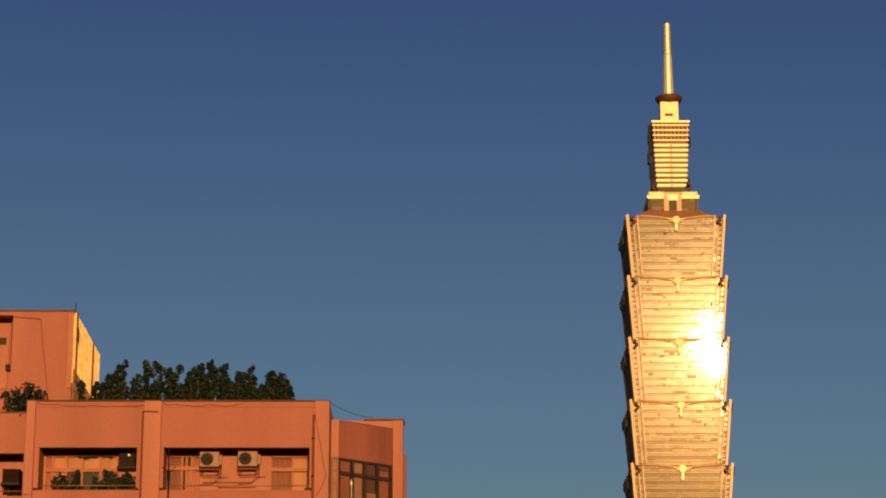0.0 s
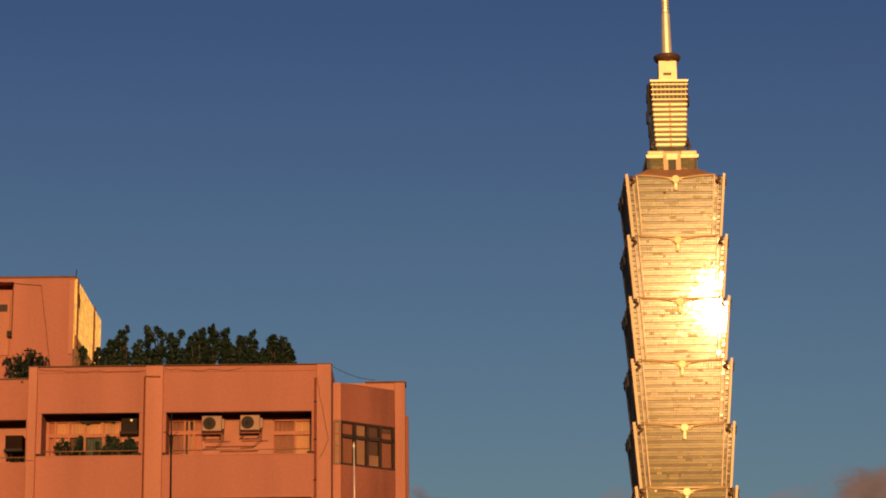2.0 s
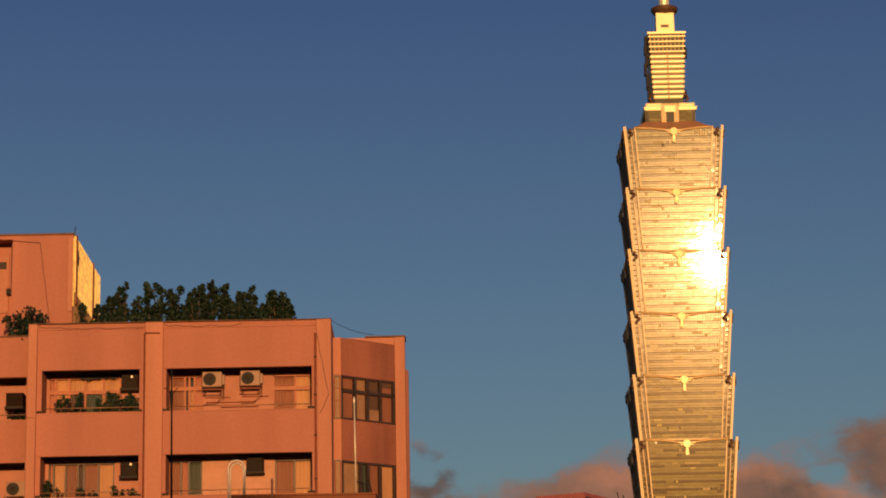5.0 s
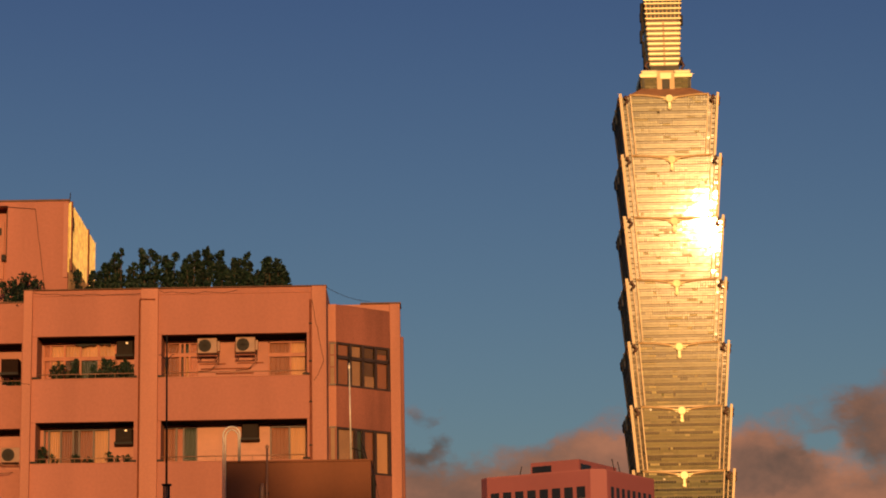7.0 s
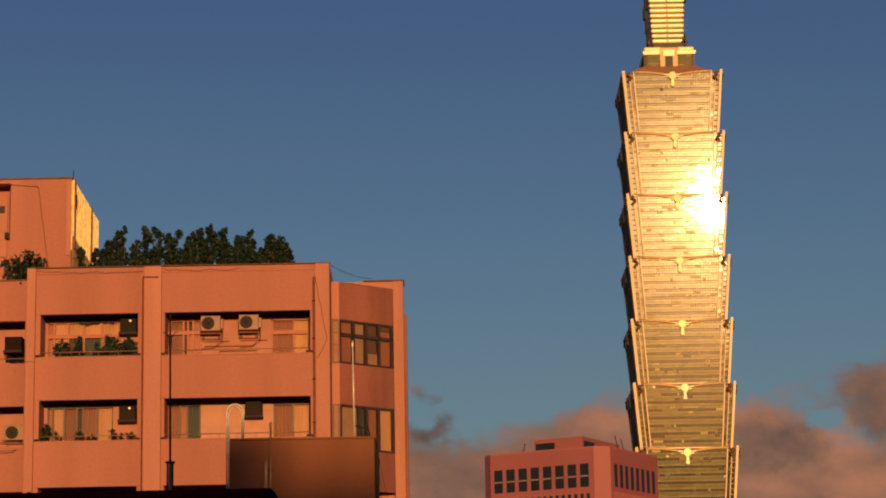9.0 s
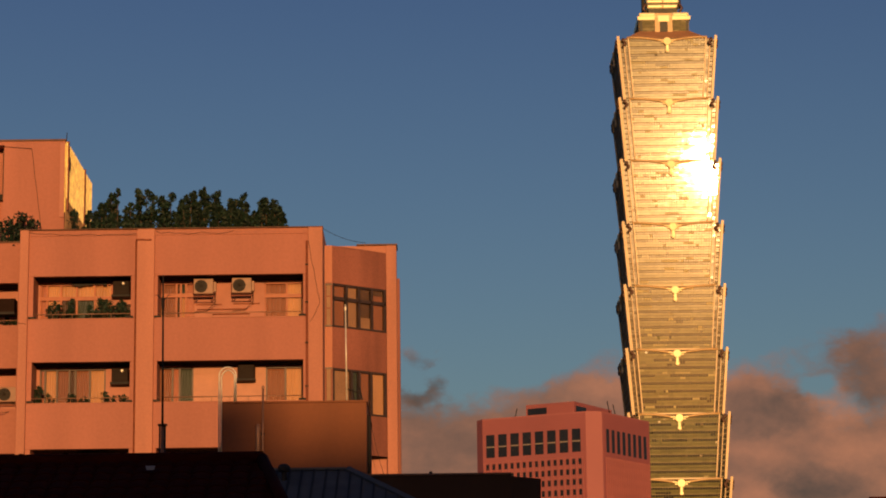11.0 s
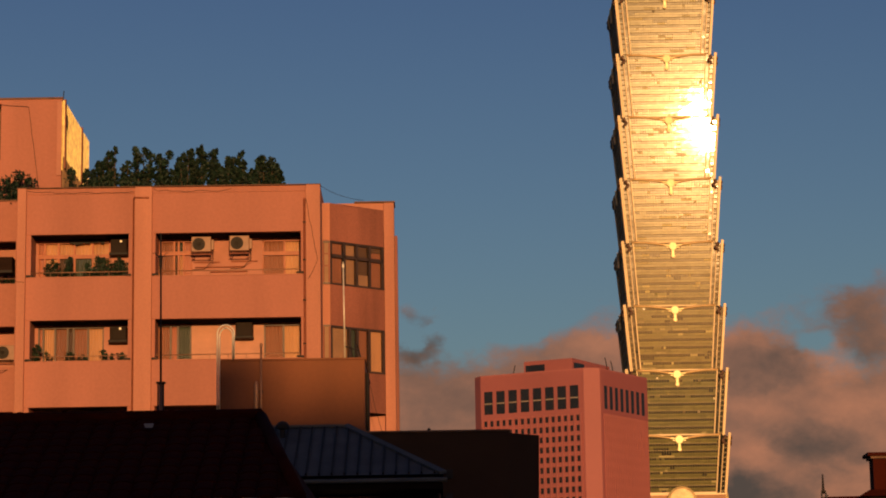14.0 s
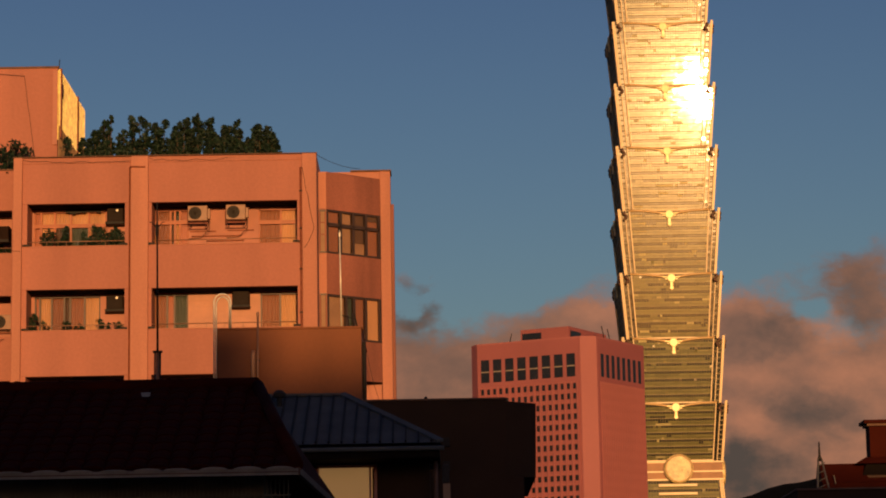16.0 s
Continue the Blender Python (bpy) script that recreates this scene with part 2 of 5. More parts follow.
        prof = [(r * 0.93, -thick / 2), (r, -thick * 0.3), (r, thick / 2)]
        vs = []
        for rad, o in prof:
            for a, b in ring:
                vs.append((c[0] + rad * a, c[1] + o, c[2] + rad * b) if axis == "y" else (c[0] + o, c[1] + rad * a, c[2] + rad * b))
        fs = [(i * sides + j, i * sides + (j + 1) % sides, (i + 1) * sides + (j + 1) % sides, (i + 1) * sides + j) for i in range(2) for j in range(sides)]
        fs += [tuple(range(sides)), tuple(range(2 * sides, 3 * sides))]
        return self.add(vs, fs)

    def data(self, name, material):
        me = bpy.data.meshes.new(name)
        me.from_pydata(self.v, [], self.f)
        bm = bmesh.new()
        bm.from_mesh(me)
        bmesh.ops.recalc_face_normals(bm, faces=bm.faces)
        bm.to_mesh(me)
        bm.free()
        if self.smooth:
            for p in me.polygons:
                p.use_smooth = len(p.vertices) == 4
        me.materials.append(material)
        return me


def part(name, mesh, material, parent=None, label=""):
    ob = new(name, mesh.data(name, material))
    if parent:
        ob.parent = parent
    return tagged(ob, label) if label else ob


def thing(name, at, label, category, group="", kind=""):
    ob = new(name)
    ob.location = at
    bpy.context.view_layer.update()
    return tagged(ob, label, category, group, kind)


def settle(ob):
    """Parts are written in world metres: undo the base's own place."""
    for c in ob.children:
        c.matrix_parent_inverse = Matrix.Translation(ob.location).inverted()
    return ob


def box(*a):
    return Mesh().box(*a)


# ---- setting ----
part("ground", Mesh().add([(-4800, -4800, 0), (4800, -4800, 0), (4800, 4800, 0), (-4800, 4800, 0)], [(0, 1, 2, 3)]), GROUND)
tagged(bpy.data.objects["ground"], "dark grey asphalt city ground between the houses", "ground", kind="structure")


def wooded_hills():
    m = Mesh()
    cols, rws = 90, 14
    for j in range(rws):
        for i in range(cols):
            x = -700 + i * 22
            s = j / (rws - 1)
            top = 284 + 14 * noise.noise((x * 0.006, 0.3, 0)) + max(0, (x - 440)) * 0.13 - max(0, 455 - x) * 0.34 * (x > 200) - 86.7 * (x <= 200)
            z = top * math.sin(s * math.pi / 2) + 5 * noise.noise((x * 0.03, j * 0.9, 4)) * s + 3 * noise.noise((x * 0.11, j * 2.1, 7)) * s
            m.v.append((x, 2700 + 700 * s, max(0, z)))
    m.f = [(j * cols + i, j * cols + i + 1, (j + 1) * cols + i + 1, (j + 1) * cols + i) for j in range(rws - 1) for i in range(cols - 1)]
    tagged(part("backdrop_hills", m, HILL), "dark wooded hills far behind the city", "hill", kind="structure")


wooded_hills()


# masses and gaps of the cloud bank, then its darker and lighter parts: x, z, half width, half height, weight
CLOUD_MASSES = [(570, 703, 170, 93, 0.9), (742, 741, 140, 85, 0.8), (819, 745, 124, 108, 0.9), (807, 808, 70, 70, 0.5), (324, 717, 170, 93, 0.9), (200, 678, 217, 93, 0.5), (-35, 760, 43, 50, 0.8), (9, 706, 46, 37, 0.8), (-44, 685, 65, 43, 0.8), (657, 694, 78, 34, -0.8), (41, 681, 78, 54, -0.35), (51, 555, 65, 28, -0.7)]
CLOUD_TONES = [(624, 642, 155, 74, -0.3), (701, 501, 116, 68, -0.3), (615, 499, 74, 56, -0.26), (554, 402, 147, 93, -0.5), (738, 736, 132, 85, -0.2), (780, 681, 85, 43, -0.25), (-25, 723, 124, 108, -0.36), (8, 552, 170, 78, -0.08), (708, 662, 116, 62, 0.34), (578, 587, 132, 78, 0.24), (567, 484, 116, 70, 0.34), (750, 581, 132, 93, 0.2), (733, 437, 124, 62, 0.2), (324, 704, 186, 65, 0.22), (540, 714, 93, 46, 0.14)]


def cloud_bank():
    """Evening clouds low over the hills, far behind everything."""
    mat = bpy.data.materials.new("evening_cloud")
    mat.use_nodes = True
    n, l = mat.node_tree.nodes, mat.node_tree.links
    n.remove(n["Principled BSDF"])
    tc = n.new("ShaderNodeTexCoord")

    def noise_tex(scale, detail, rough, at):
        mp, q = n.new("ShaderNodeMapping"), n.new("ShaderNodeTexNoise")
        mp.inputs["Location"].default_value, mp.inputs["Scale"].default_value = at, (1, 1, 1.4)
        q.inputs["Scale"].default_value, q.inputs["Detail"].default_value, q.inputs["Roughness"].default_value = scale, detail, rough
        l.new(tc.outputs["Object"], mp.inputs[0])
        l.new(mp.outputs[0], q.inputs["Vector"])
        return q

    def mathn(op, a, b, c=None):
        q = n.new("ShaderNodeMath")
        q.operation = op
        for i, s in enumerate((a, b, c)):
            if s is None:
                continue
            if isinstance(s, (int, float)):
                q.inputs[i].default_value = s
            else:
                l.new(s, q.inputs[i])
        return q.outputs[0]

    def vecn(op, a, b):
        q = n.new("ShaderNodeVectorMath")
        q.operation = op
        for i, s in enumerate((a, b)):
            if isinstance(s, tuple):
                q.inputs[i].default_value = s
            else:
                l.new(s, q.inputs[i])
        return q

    billow = noise_tex(0.011, 5, 0.55, (40, 0, 10))
    fine = noise_tex(0.021, 8, 0.6, (300, 0, 170))
    broad = noise_tex(0.0058, 6, 0.52, (130, 0, 420))
    swirl = vecn("MULTIPLY", vecn("SUBTRACT", billow.outputs["Color"], (0.5, 0.5, 0.5)).outputs[0], (150, 0, 110)).outputs[0]
    bent = vecn("ADD", tc.outputs["Object"], swirl).outputs[0]

    def blobs(items, total):
        for x, z, rx, rz, weight in items:
            near = vecn("MULTIPLY", vecn("SUBTRACT", bent, (x, 4500, z)).outputs[0], (1 / rx, 0, 1 / rz)).outputs[0]
            fall = n.new("ShaderNodeMapRange")
            fall.interpolation_type = "SMOOTHSTEP"
            fall.inputs[3].default_value, fall.inputs[4].default_value = weight, 0
            l.new(vecn("LENGTH", near, (0, 0, 0)).outputs["Value"], fall.inputs[0])
            total = mathn("ADD", total, fall.outputs[0])
        return total

    sep = n.new("ShaderNodeSeparateXYZ")
    l.new(bent, sep.inputs[0])
    level = mathn("MINIMUM", mathn("MAXIMUM", mathn("DIVIDE", mathn("SUBTRACT", 680, sep.outputs[2]), 75), -0.7), 1.3)
    body = blobs(CLOUD_MASSES, level)
    body = mathn("ADD", body, mathn("MULTIPLY", mathn("SUBTRACT", fine.outputs[0], 0.5), 1.1))
    body = mathn("ADD", body, mathn("MULTIPLY", mathn("SUBTRACT", broad.outputs[0], 0.5), 0.9))
    alpha = n.new("ShaderNodeMapRange")
    alpha.interpolation_type = "SMOOTHSTEP"
    alpha.inputs[1].default_value, alpha.inputs[2].default_value = -0.42, 0.66
    alpha.inputs[4].default_value = 0.97
    l.new(body, alpha.inputs[0])
    tone = blobs(CLOUD_TONES, 0.5)
    tone = mathn("ADD", tone, mathn("MULTIPLY", mathn("SUBTRACT", broad.outputs[0], 0.5), 0.55))
    tone = mathn("ADD", tone, mathn("MULTIPLY", mathn("SUBTRACT", fine.outputs[0], 0.5), 0.42))
    ramp = n.new("ShaderNodeValToRGB")
    e = ramp.color_ramp.elements
    e[0].position, e[0].color = 0.1, (0.083, 0.060, 0.049, 1)
    e[1].position, e[1].color = 0.82, (0.43, 0.175, 0.095, 1)
    mid = e.new(0.45)
    mid.color = (0.228, 0.113, 0.073, 1)
    l.new(tone, ramp.inputs[0])
    em, tr, mx = n.new("ShaderNodeEmission"), n.new("ShaderNodeBsdfTransparent"), n.new("ShaderNodeMixShader")
    l.new(ramp.outputs[0], em.inputs[0])
    l.new(alpha.outputs[0], mx.inputs[0]), l.new(tr.outputs[0], mx.inputs[1]), l.new(em.outputs[0], mx.inputs[2])
    l.new(mx.outputs[0], n["Material Output"].inputs[0])
    m = Mesh().add([(-1400, 4500, 0), (1900, 4500, 0), (1900, 4500, 1300), (-1400, 4500, 1300)], [(0, 1, 2, 3)])
    tagged(part("backdrop_clouds", m, mat), "low grey and rose evening clouds behind the city", "clouds", kind="structure")


cloud_bank()


def block_behind(x0, x1, y0, y1, h, storeys):
    """Unseen plain block added behind the camera to shade the low houses."""
    t = thing("street_block", ((x0 + x1) / 2, y0, 0), "unseen plain grey block added to shade the low houses", "building", "blocks behind the street")
    part("wall", box(x0, x1, y0, y1, 0, h), BLOCK, t)
    part("roof", box(x0 - 0.3, x1 + 0.3, y0 - 0.3, y1 + 0.3, h, h + 0.4), COPING, t)
    for i in range(storeys):
        for j in range(int((x1 - x0) / 4)):
            x = x0 + 2 + 4 * j
            part("window", box(x - 0.8, x + 0.8, y1 - 0.05, y1 + 0.03, 1.2 + 3.2 * i, 2.6 + 3.2 * i), PINKWIN, t)
    settle(t)


# heights and split chosen to place the shadow's edge on the stair head
block_behind(-34, -6, -64, -50, 19.6, 5)
block_behind(-5, 8.9, -66, -50, 20.5, 5)
block_behind(9.5, 22, -65, -50, 18.95, 5)
block_behind(23, 48, -63, -50, 19.6, 5)


# ---- the office tower of flared modules ----
TX, TY = 124.2, 1310.3   # axis of the tower
TOP0, RISE = 152.8, 33.72


def turned(p, k):
    """p = (along the face, out of the face, up), for the k-th of four faces."""
    u, w, z = p
    return ((u, -w, z), (w, u, z), (-u, w, z), (-w, -u, z))[k]


def shifted(p, k):
    x, y, z = turned(p, k)
    return (TX + 0.35 + x * 0.988, TY + y, z)


def curtain_wall(rng, z0, z1, w0, w1, g0, g1, floors, cols, out=0.25, loose=0.02, dark=0.85, pale=0.05):
    """Joined panes of one module's four faces in runs of like tone, each a hair out of true, and the bars before them.
    """
    panes, darks, pales, bars = Mesh(), Mesh(), Mesh(), Mesh()
    rows_ = floors * 3
    for k in range(4):
        for j in range(rows_):
            a, b = (j + 0.06) / rows_, (j + 0.94) / rows_
            i = 0
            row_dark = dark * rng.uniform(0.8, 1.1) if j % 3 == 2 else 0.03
            while i < cols:
                n = min(cols - i, rng.choice((1, 1, 2, 2, 3, 4, 6)))
                draw = rng.random()
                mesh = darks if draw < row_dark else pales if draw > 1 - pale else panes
                tilt, turn = rng.gauss(0, 0.0008), rng.gauss(0, 0.0007)
                if rng.random() < loose:
                    n = 1
                    tilt, turn = rng.gauss(0, 0.02), rng.gauss(0, 0.02)
                q = []
                for h, sv in ((a, -1), (b, 1)):
                    gw, ww = g0 + (g1 - g0) * h, w0 + (w1 - w0) * h
                    for c in range(n + 1):
                        u = -1 + 2 * (i + c) / cols
                        q.append(shifted((u * gw, ww + out - (0.1 if j % 3 == 0 else 0) + (2 * c / n - 1) * turn * 0.7 * n + sv * tilt * 0.7 + rng.gauss(0, 0.0006), z0 + (z1 - z0) * h), k))
                mesh.add(q, [(c, c + 1, n + 2 + c, n + 1 + c) for c in range(n)])
                i += n
        for j in range(floors + 1):
            h = j / floors
            gw, ww, z = g0 + (g1 - g0) * h, w0 + (w1 - w0) * h + out + 0.08, z0 + (z1 - z0) * h
            bars.beam(shifted((-gw, ww, z), k), shifted((gw, ww, z), k), 0.3, 0.5, (0, 0, 1))
        for i in range(0, cols + 1, 1):
            s = -1 + 2 * i / cols
            bars.beam(shifted((s * g0, w0 + out + 0.04, z0), k), shifted((s * g1, w1 + out + 0.04, z1), k), 0.2, 0.3, turned((1, 0, 0), k))
    return panes, darks, pales, bars


def add_curtain_wall(parent, sheets):
    panes, darks, pales, bars = sheets
    tagged(part("curtain_wall", panes, CURTAINWALL, parent, "green-tinted reflecting glass panes"), kind="stuff")
    tagged(part("mullions", bars, MULLION, parent), kind="stuff")
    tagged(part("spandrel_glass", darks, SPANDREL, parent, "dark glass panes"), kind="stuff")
    tagged(part("blind_panes", pales, PALEPANE, parent, "glass panes toned paler for the sun's glow"), kind="stuff")


def office_tower():
    rng = random.Random(101)
    t = thing("office_tower", (TX, TY, 0), "tall glass office tower of flared gold-lit modules with a spire", "skyscraper")
    for m in range(8):
        z1 = TOP0 + RISE * m
        z0 = z1 - (RISE if m else 30.0)
        w0, w1 = 23.5, 26.3
        zt = z1 - 0.8
        core = Mesh()
        c0, c1 = w0 - 1.2, w1 - 1.2
        core.hexa([shifted((-c0, c0, z0), 0), shifted((c0, c0, z0), 0), shifted((c0, -c0, z0), 0), shifted((-c0, -c0, z0), 0)],
                  [shifted((-c1, c1, zt), 0), shifted((c1, c1, zt), 0), shifted((c1, -c1, zt), 0), shifted((-c1, -c1, zt), 0)])
        mod = part("module", core, CORE, t)
        g0, g1 = 18.2, 21.2
        # upper modules get more pale panes for sun glow, lowest more tilted for sparkle
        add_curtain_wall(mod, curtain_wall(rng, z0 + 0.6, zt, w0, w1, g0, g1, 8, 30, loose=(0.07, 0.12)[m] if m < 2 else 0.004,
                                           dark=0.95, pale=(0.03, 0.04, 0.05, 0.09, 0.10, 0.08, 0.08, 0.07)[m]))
        # narrow recessed strips of glass at the corners
        strip = Mesh()
        for k in range(4):
            for side in (-1, 1):
                for j in range(24):
                    a, b = j / 24, (j + 1) / 24 - 0.003
                    for p0, p1 in ((0.80, 0.875), (0.895, 0.97)):
                        q, wob = [], rng.gauss(0, 0.006)
                        for s, h in ((p0, a), (p1, a), (p1, b), (p0, b)):
                            ww = w0 + (w1 - w0) * h
                            q.append(shifted((side * s * ww, ww - 0.7 + wob * (h - a) * 24, z0 + (zt - z0) * h), k))
                        strip.add(q, [(0, 1, 2, 3)])
        tagged(part("corner_glass", strip, SPANDREL, mod), kind="stuff")
        for k in range(4):
            for side in (-1, 1):
                for s, wide, proud in ((0.985, 0.58, 0.15), (0.885, 0.42, -0.1), (0.795, 0.55, 0.35)):
                    part("pier", Mesh().beam(shifted((side * s * w0, w0 + proud, z0), k), shifted((side * s * (w1 + 0.15), w1 + proud + 0.1, z1 + (0.9 if s > 0.95 else -0.4)), k), wide, 1.1, turned((1, 0, 0), k)), GOLD, mod)
                # hanging scroll at the corner of the module's top
                pts = [shifted((side * (23.2 + 0.75 * math.sin(a * 1.9)), w1 + 0.75, z1 - 0.6 - 1.05 * a), k) for a in [0.4 * i for i in range(13)]]
                part("scroll", Mesh().tube(pts, [0.5, 0.75, 0.9, 0.85, 0.7, 0.6, 0.65, 0.8, 0.8, 0.65, 0.5, 0.4, 0.25], 7), DISC, mod, "dark bronze scroll")
                # sills of the small windows in the corner strip
                dashes = Mesh()
                for j in range(12):
                    h = (j + 0.5) / 12
                    ww = w0 + (w1 - w0) * h
                    dashes.beam(shifted((side * 0.90 * ww, ww - 0.35, z0 + (zt - z0) * h), k), shifted((side * 0.965 * ww, ww - 0.35, z0 + (zt - z0) * h), k), 0.5, 0.5, (0, 0, 1))
                tagged(part("sill_strip", dashes, MULLION, mod), kind="stuff")
            # lip along the top with a shallow upward sweep to both ends
            lip = Mesh()
            pts = []
            for i in range(13):
                s = -1 + i / 6
                pts.append(shifted((s * (g1 + 0.4), w1 + 0.55, z1 - 0.35 - 2.0 * (1 - min(1, abs(s) * 1.3)) ** 1.5 + 0.25 * abs(s)), k))
            lip.tube(pts, 0.62, 6)
            part("lip", lip, GOLD, mod)
            low = Mesh().beam(shifted((-g0 - 0.5, w0 + 0.5, z0 + 0.35), k), shifted((g0 + 0.5, w0 + 0.5, z0 + 0.35), k), 0.7, 0.9, (0, 0, 1))
            part("ledge", low, GOLD, mod)
            # ornament in the middle of the top edge
            orn = Mesh()
            c = shifted((0, w1 + 0.9, z1 - 2.4), k)
            orn.disc(c, 2.15, 1.0, 20, "y" if k % 2 == 0 else "x")
            orn.beam(shifted((0, w1 + 0.8, z1 - 4.2), k), shifted((0, w1 + 0.55, z1 - 7.4), k), 1.3, 0.9, turned((1, 0, 0), k))
            orn.disc(shifted((0, w1 + 0.65, z1 - 7.5), k), 1.0, 0.9, 14, "y" if k % 2 == 0 else "x")
            for side in (-1, 1):
                orn.beam(shifted((side * 1.6, w1 + 0.8, z1 - 1.9), k), shifted((side * 4.6, w1 + 0.8, z1 - 1.7), k), 0.5, 0.7, (0, 0, 1))
                orn.beam(shifted((side * 2.2, w1 + 0.85, z1 - 2.9), k), shifted((side * 3.3, w1 + 0.85, z1 - 2.8), k), 0.6, 0.7, (0, 0, 1))
            part("ornament", orn, GILT, mod, "pale cloud ornament toned gold for the sun")
        for k in (1, 3):
            for side in (-1, 1):
                r = [(side * 19 - 1.6, w1 - 2.2), (side * 19 + 1.6, w1 - 2.2), (side * 19 + 1.6, w1 - 0.2), (side * 19 - 1.6, w1 - 0.2)]
                q = [(side * 19 - 2.2, w1 - 2.0), (side * 19 + 2.2, w1 - 2.0), (side * 19 + 2.2, w1 + 0.7), (side * 19 - 2.2, w1 + 0.7)]
                part("side_fin", Mesh().hexa([shifted((u, w, z1 - 11), k) for u, w in r], [shifted((u, w, z1 - 7), k) for u, w in q]), CORE, mod)
    # base: belt with a coin on each face, then the podium shaft that widens downwards
    def ring(half, z):
        return [shifted((-half, half, z), 0), shifted((half, half, z), 0), shifted((half, -half, z), 0), shifted((-half, -half, z), 0)]
    belt = part("belt", Mesh().hexa(ring(23.6, 113.2), ring(23.6, 122.8)), CROWN, t, "tan stone belt")
    for z, half in ((122.5, 24.0), (117.6, 23.75), (113.5, 24.2)):
        part("belt_rim", Mesh().hexa(ring(half, z - 0.4), ring(half, z + 0.4)), GOLD, belt)
    for k in range(4):
        c = Mesh().disc(shifted((0.6 if k == 0 else 0, 25.4, 118.9), k), 7.5, 2.6, 40, "y" if k % 2 == 0 else "x")
        coin = part("coin", c, COIN, t, "large round gilded coin")
        rim = Mesh().tube([shifted(((0.6 if k == 0 else 0) + 6.7 * math.cos(a), 26.75, 118.9 + 6.7 * math.sin(a)), k) for a in [6.2832 * i / 32 for i in range(33)]], 0.35, 6)
        part("coin_rim", rim, GOLD, coin)
    shaft = part("shaft", Mesh().hexa(ring(31, 0), ring(23.0, 113.2)), CORE, t)
    add_curtain_wall(shaft, curtain_wall(rng, 0.5, 113.0, 31.0, 23.0, 28.5, 20.8, 26, 30))
    for z in (110.6, 106.3):
        part("canopy_bar", Mesh().beam(shifted((-10, 24.2, z), 0), shifted((10, 24.2, z), 0), 1.2, 1.6, (0, 0, 1)), GOLD, shaft)
    for k in range(4):
        for side in (-1, 1):
            part("pier", Mesh().beam(shifted((side * 29.6, 31.0, 0), k), shifted((side * 22.2, 23.2, 113.2), k), 1.2, 1.2, turned((1, 0, 0), k)), GOLD, shaft)
    # crown
    ZC = TOP0 + RISE * 7
    def U(o):
        """Height of a part of the crown and the spire."""
        return ZC + float(np.interp(o, [0, 3, 15, 54, 55, 64.8, 70, 92, 111, 113.5], [0, 5.8, 17.8, 58.4, 59.4, 71.6, 76.6, 101.4, 120.0, 121.8]))
    roof_ = Mesh().hexa(ring(24.5, ZC - 0.8), ring(13.6, U(4.6)))
    part("crown_roof", roof_, CROWN, t, "russet sloping crown roof")
    crown = part("crown_storey", Mesh().hexa(ring(12.9, U(3.0)), ring(13.3, U(11.0))), CORE, t)
    add_curtain_wall(crown, curtain_wall(rng, U(4.2), U(10.6), 13.1, 13.3, 11.6, 11.8, 2, 20, dark=0.2, pale=0.3))
    part("cornice", Mesh().hexa(ring(14.1, U(10.8)), ring(14.5, U(12.6))), GOLD_SHINE, crown)
    part("cornice_core", Mesh().hexa(ring(11.9, U(12.6)), ring(11.9, U(15.2))), GOLD, crown)
    for side in (-1, 1):
        part("cornice_roll", Mesh().soft_box(TX + 0.35 + side * 8.9 - 4.6, TX + 0.35 + side * 8.9 + 4.6, TY - 13.3, TY + 13.3, U(12.9), U(15.3), 0.9), GOLD_SHINE, crown)
    part("portal", box(TX - 2.0, TX + 2.0, TY - 14.3, TY - 12.8, U(4.0), U(11.5)), CORE, crown)
    for side in (-1, 1):
        part("portal_pier", box(TX + side * 3.4 - 1.3, TX + side * 3.4 + 1.3, TY - 14.6, TY - 12.7, U(3.8), U(12.4)), GOLD, crown)
    part("portal_head", box(TX - 3.0, TX + 3.0, TY - 14.9, TY - 13.0, U(9.6), U(13.0)), GOLD_SHINE, crown)
    core_top = part("upper_shaft", Mesh().hexa(ring(7.6, U(12)), ring(9.2, U(54))), CORE, t)
    for i in range(14):
        z = U(17.2 + i * 2.72)
        half = 8.4 + 1.8 * i / 13 if i else 6.6
        tall = (1.04 + 0.1 * (i % 3 == 1)) if i < 10 else 0.55
        cx = TX + 0.35
        b = Mesh().soft_box(cx - half - 0.1, cx + half + 0.1, TY - half, TY + half, z - tall, z + tall, tall * 0.72)
        # the front leans out a little towards its top to glint at the camera
        b.v = [(x, y - (h - z) * 0.115 if y < TY else y, h) for x, y, h in b.v]
        part("band", b, GOLD_SHINE, core_top)
        if i < 10:
            part("band_joint", box(cx - 0.5, cx + 0.5, TY - half - 0.06, TY - half + 0.4, z - tall, z + tall), GOLD, core_top)
        if i > 9:
            slab = Mesh().hexa(ring(half - 1.2, z + 0.5), ring(half - 1.2, z + 2.3))
            part("storey_glass", slab, DISC, core_top)
            posts = Mesh()
            for k in range(4):
                for j in range(9):
                    u = (-1 + j / 4) * (half - 1.0)
                    posts.beam(shifted((u, half - 0.9, z), k), shifted((u, half - 0.9, z + 2.7), k), 0.5, 0.5, turned((1, 0, 0), k))
            tagged(part("post_row", posts, GOLD, core_top), kind="stuff")
        else:
            part("storey_wall", Mesh().hexa(ring(half - 0.7, z - 0.2), ring(half - 0.6, z + 2.6)), DISC, core_top)
    part("roof_deck", Mesh().hexa(ring(10.5, U(54.0)), ring(10.7, U(55.0))), GOLD_SHINE, core_top)
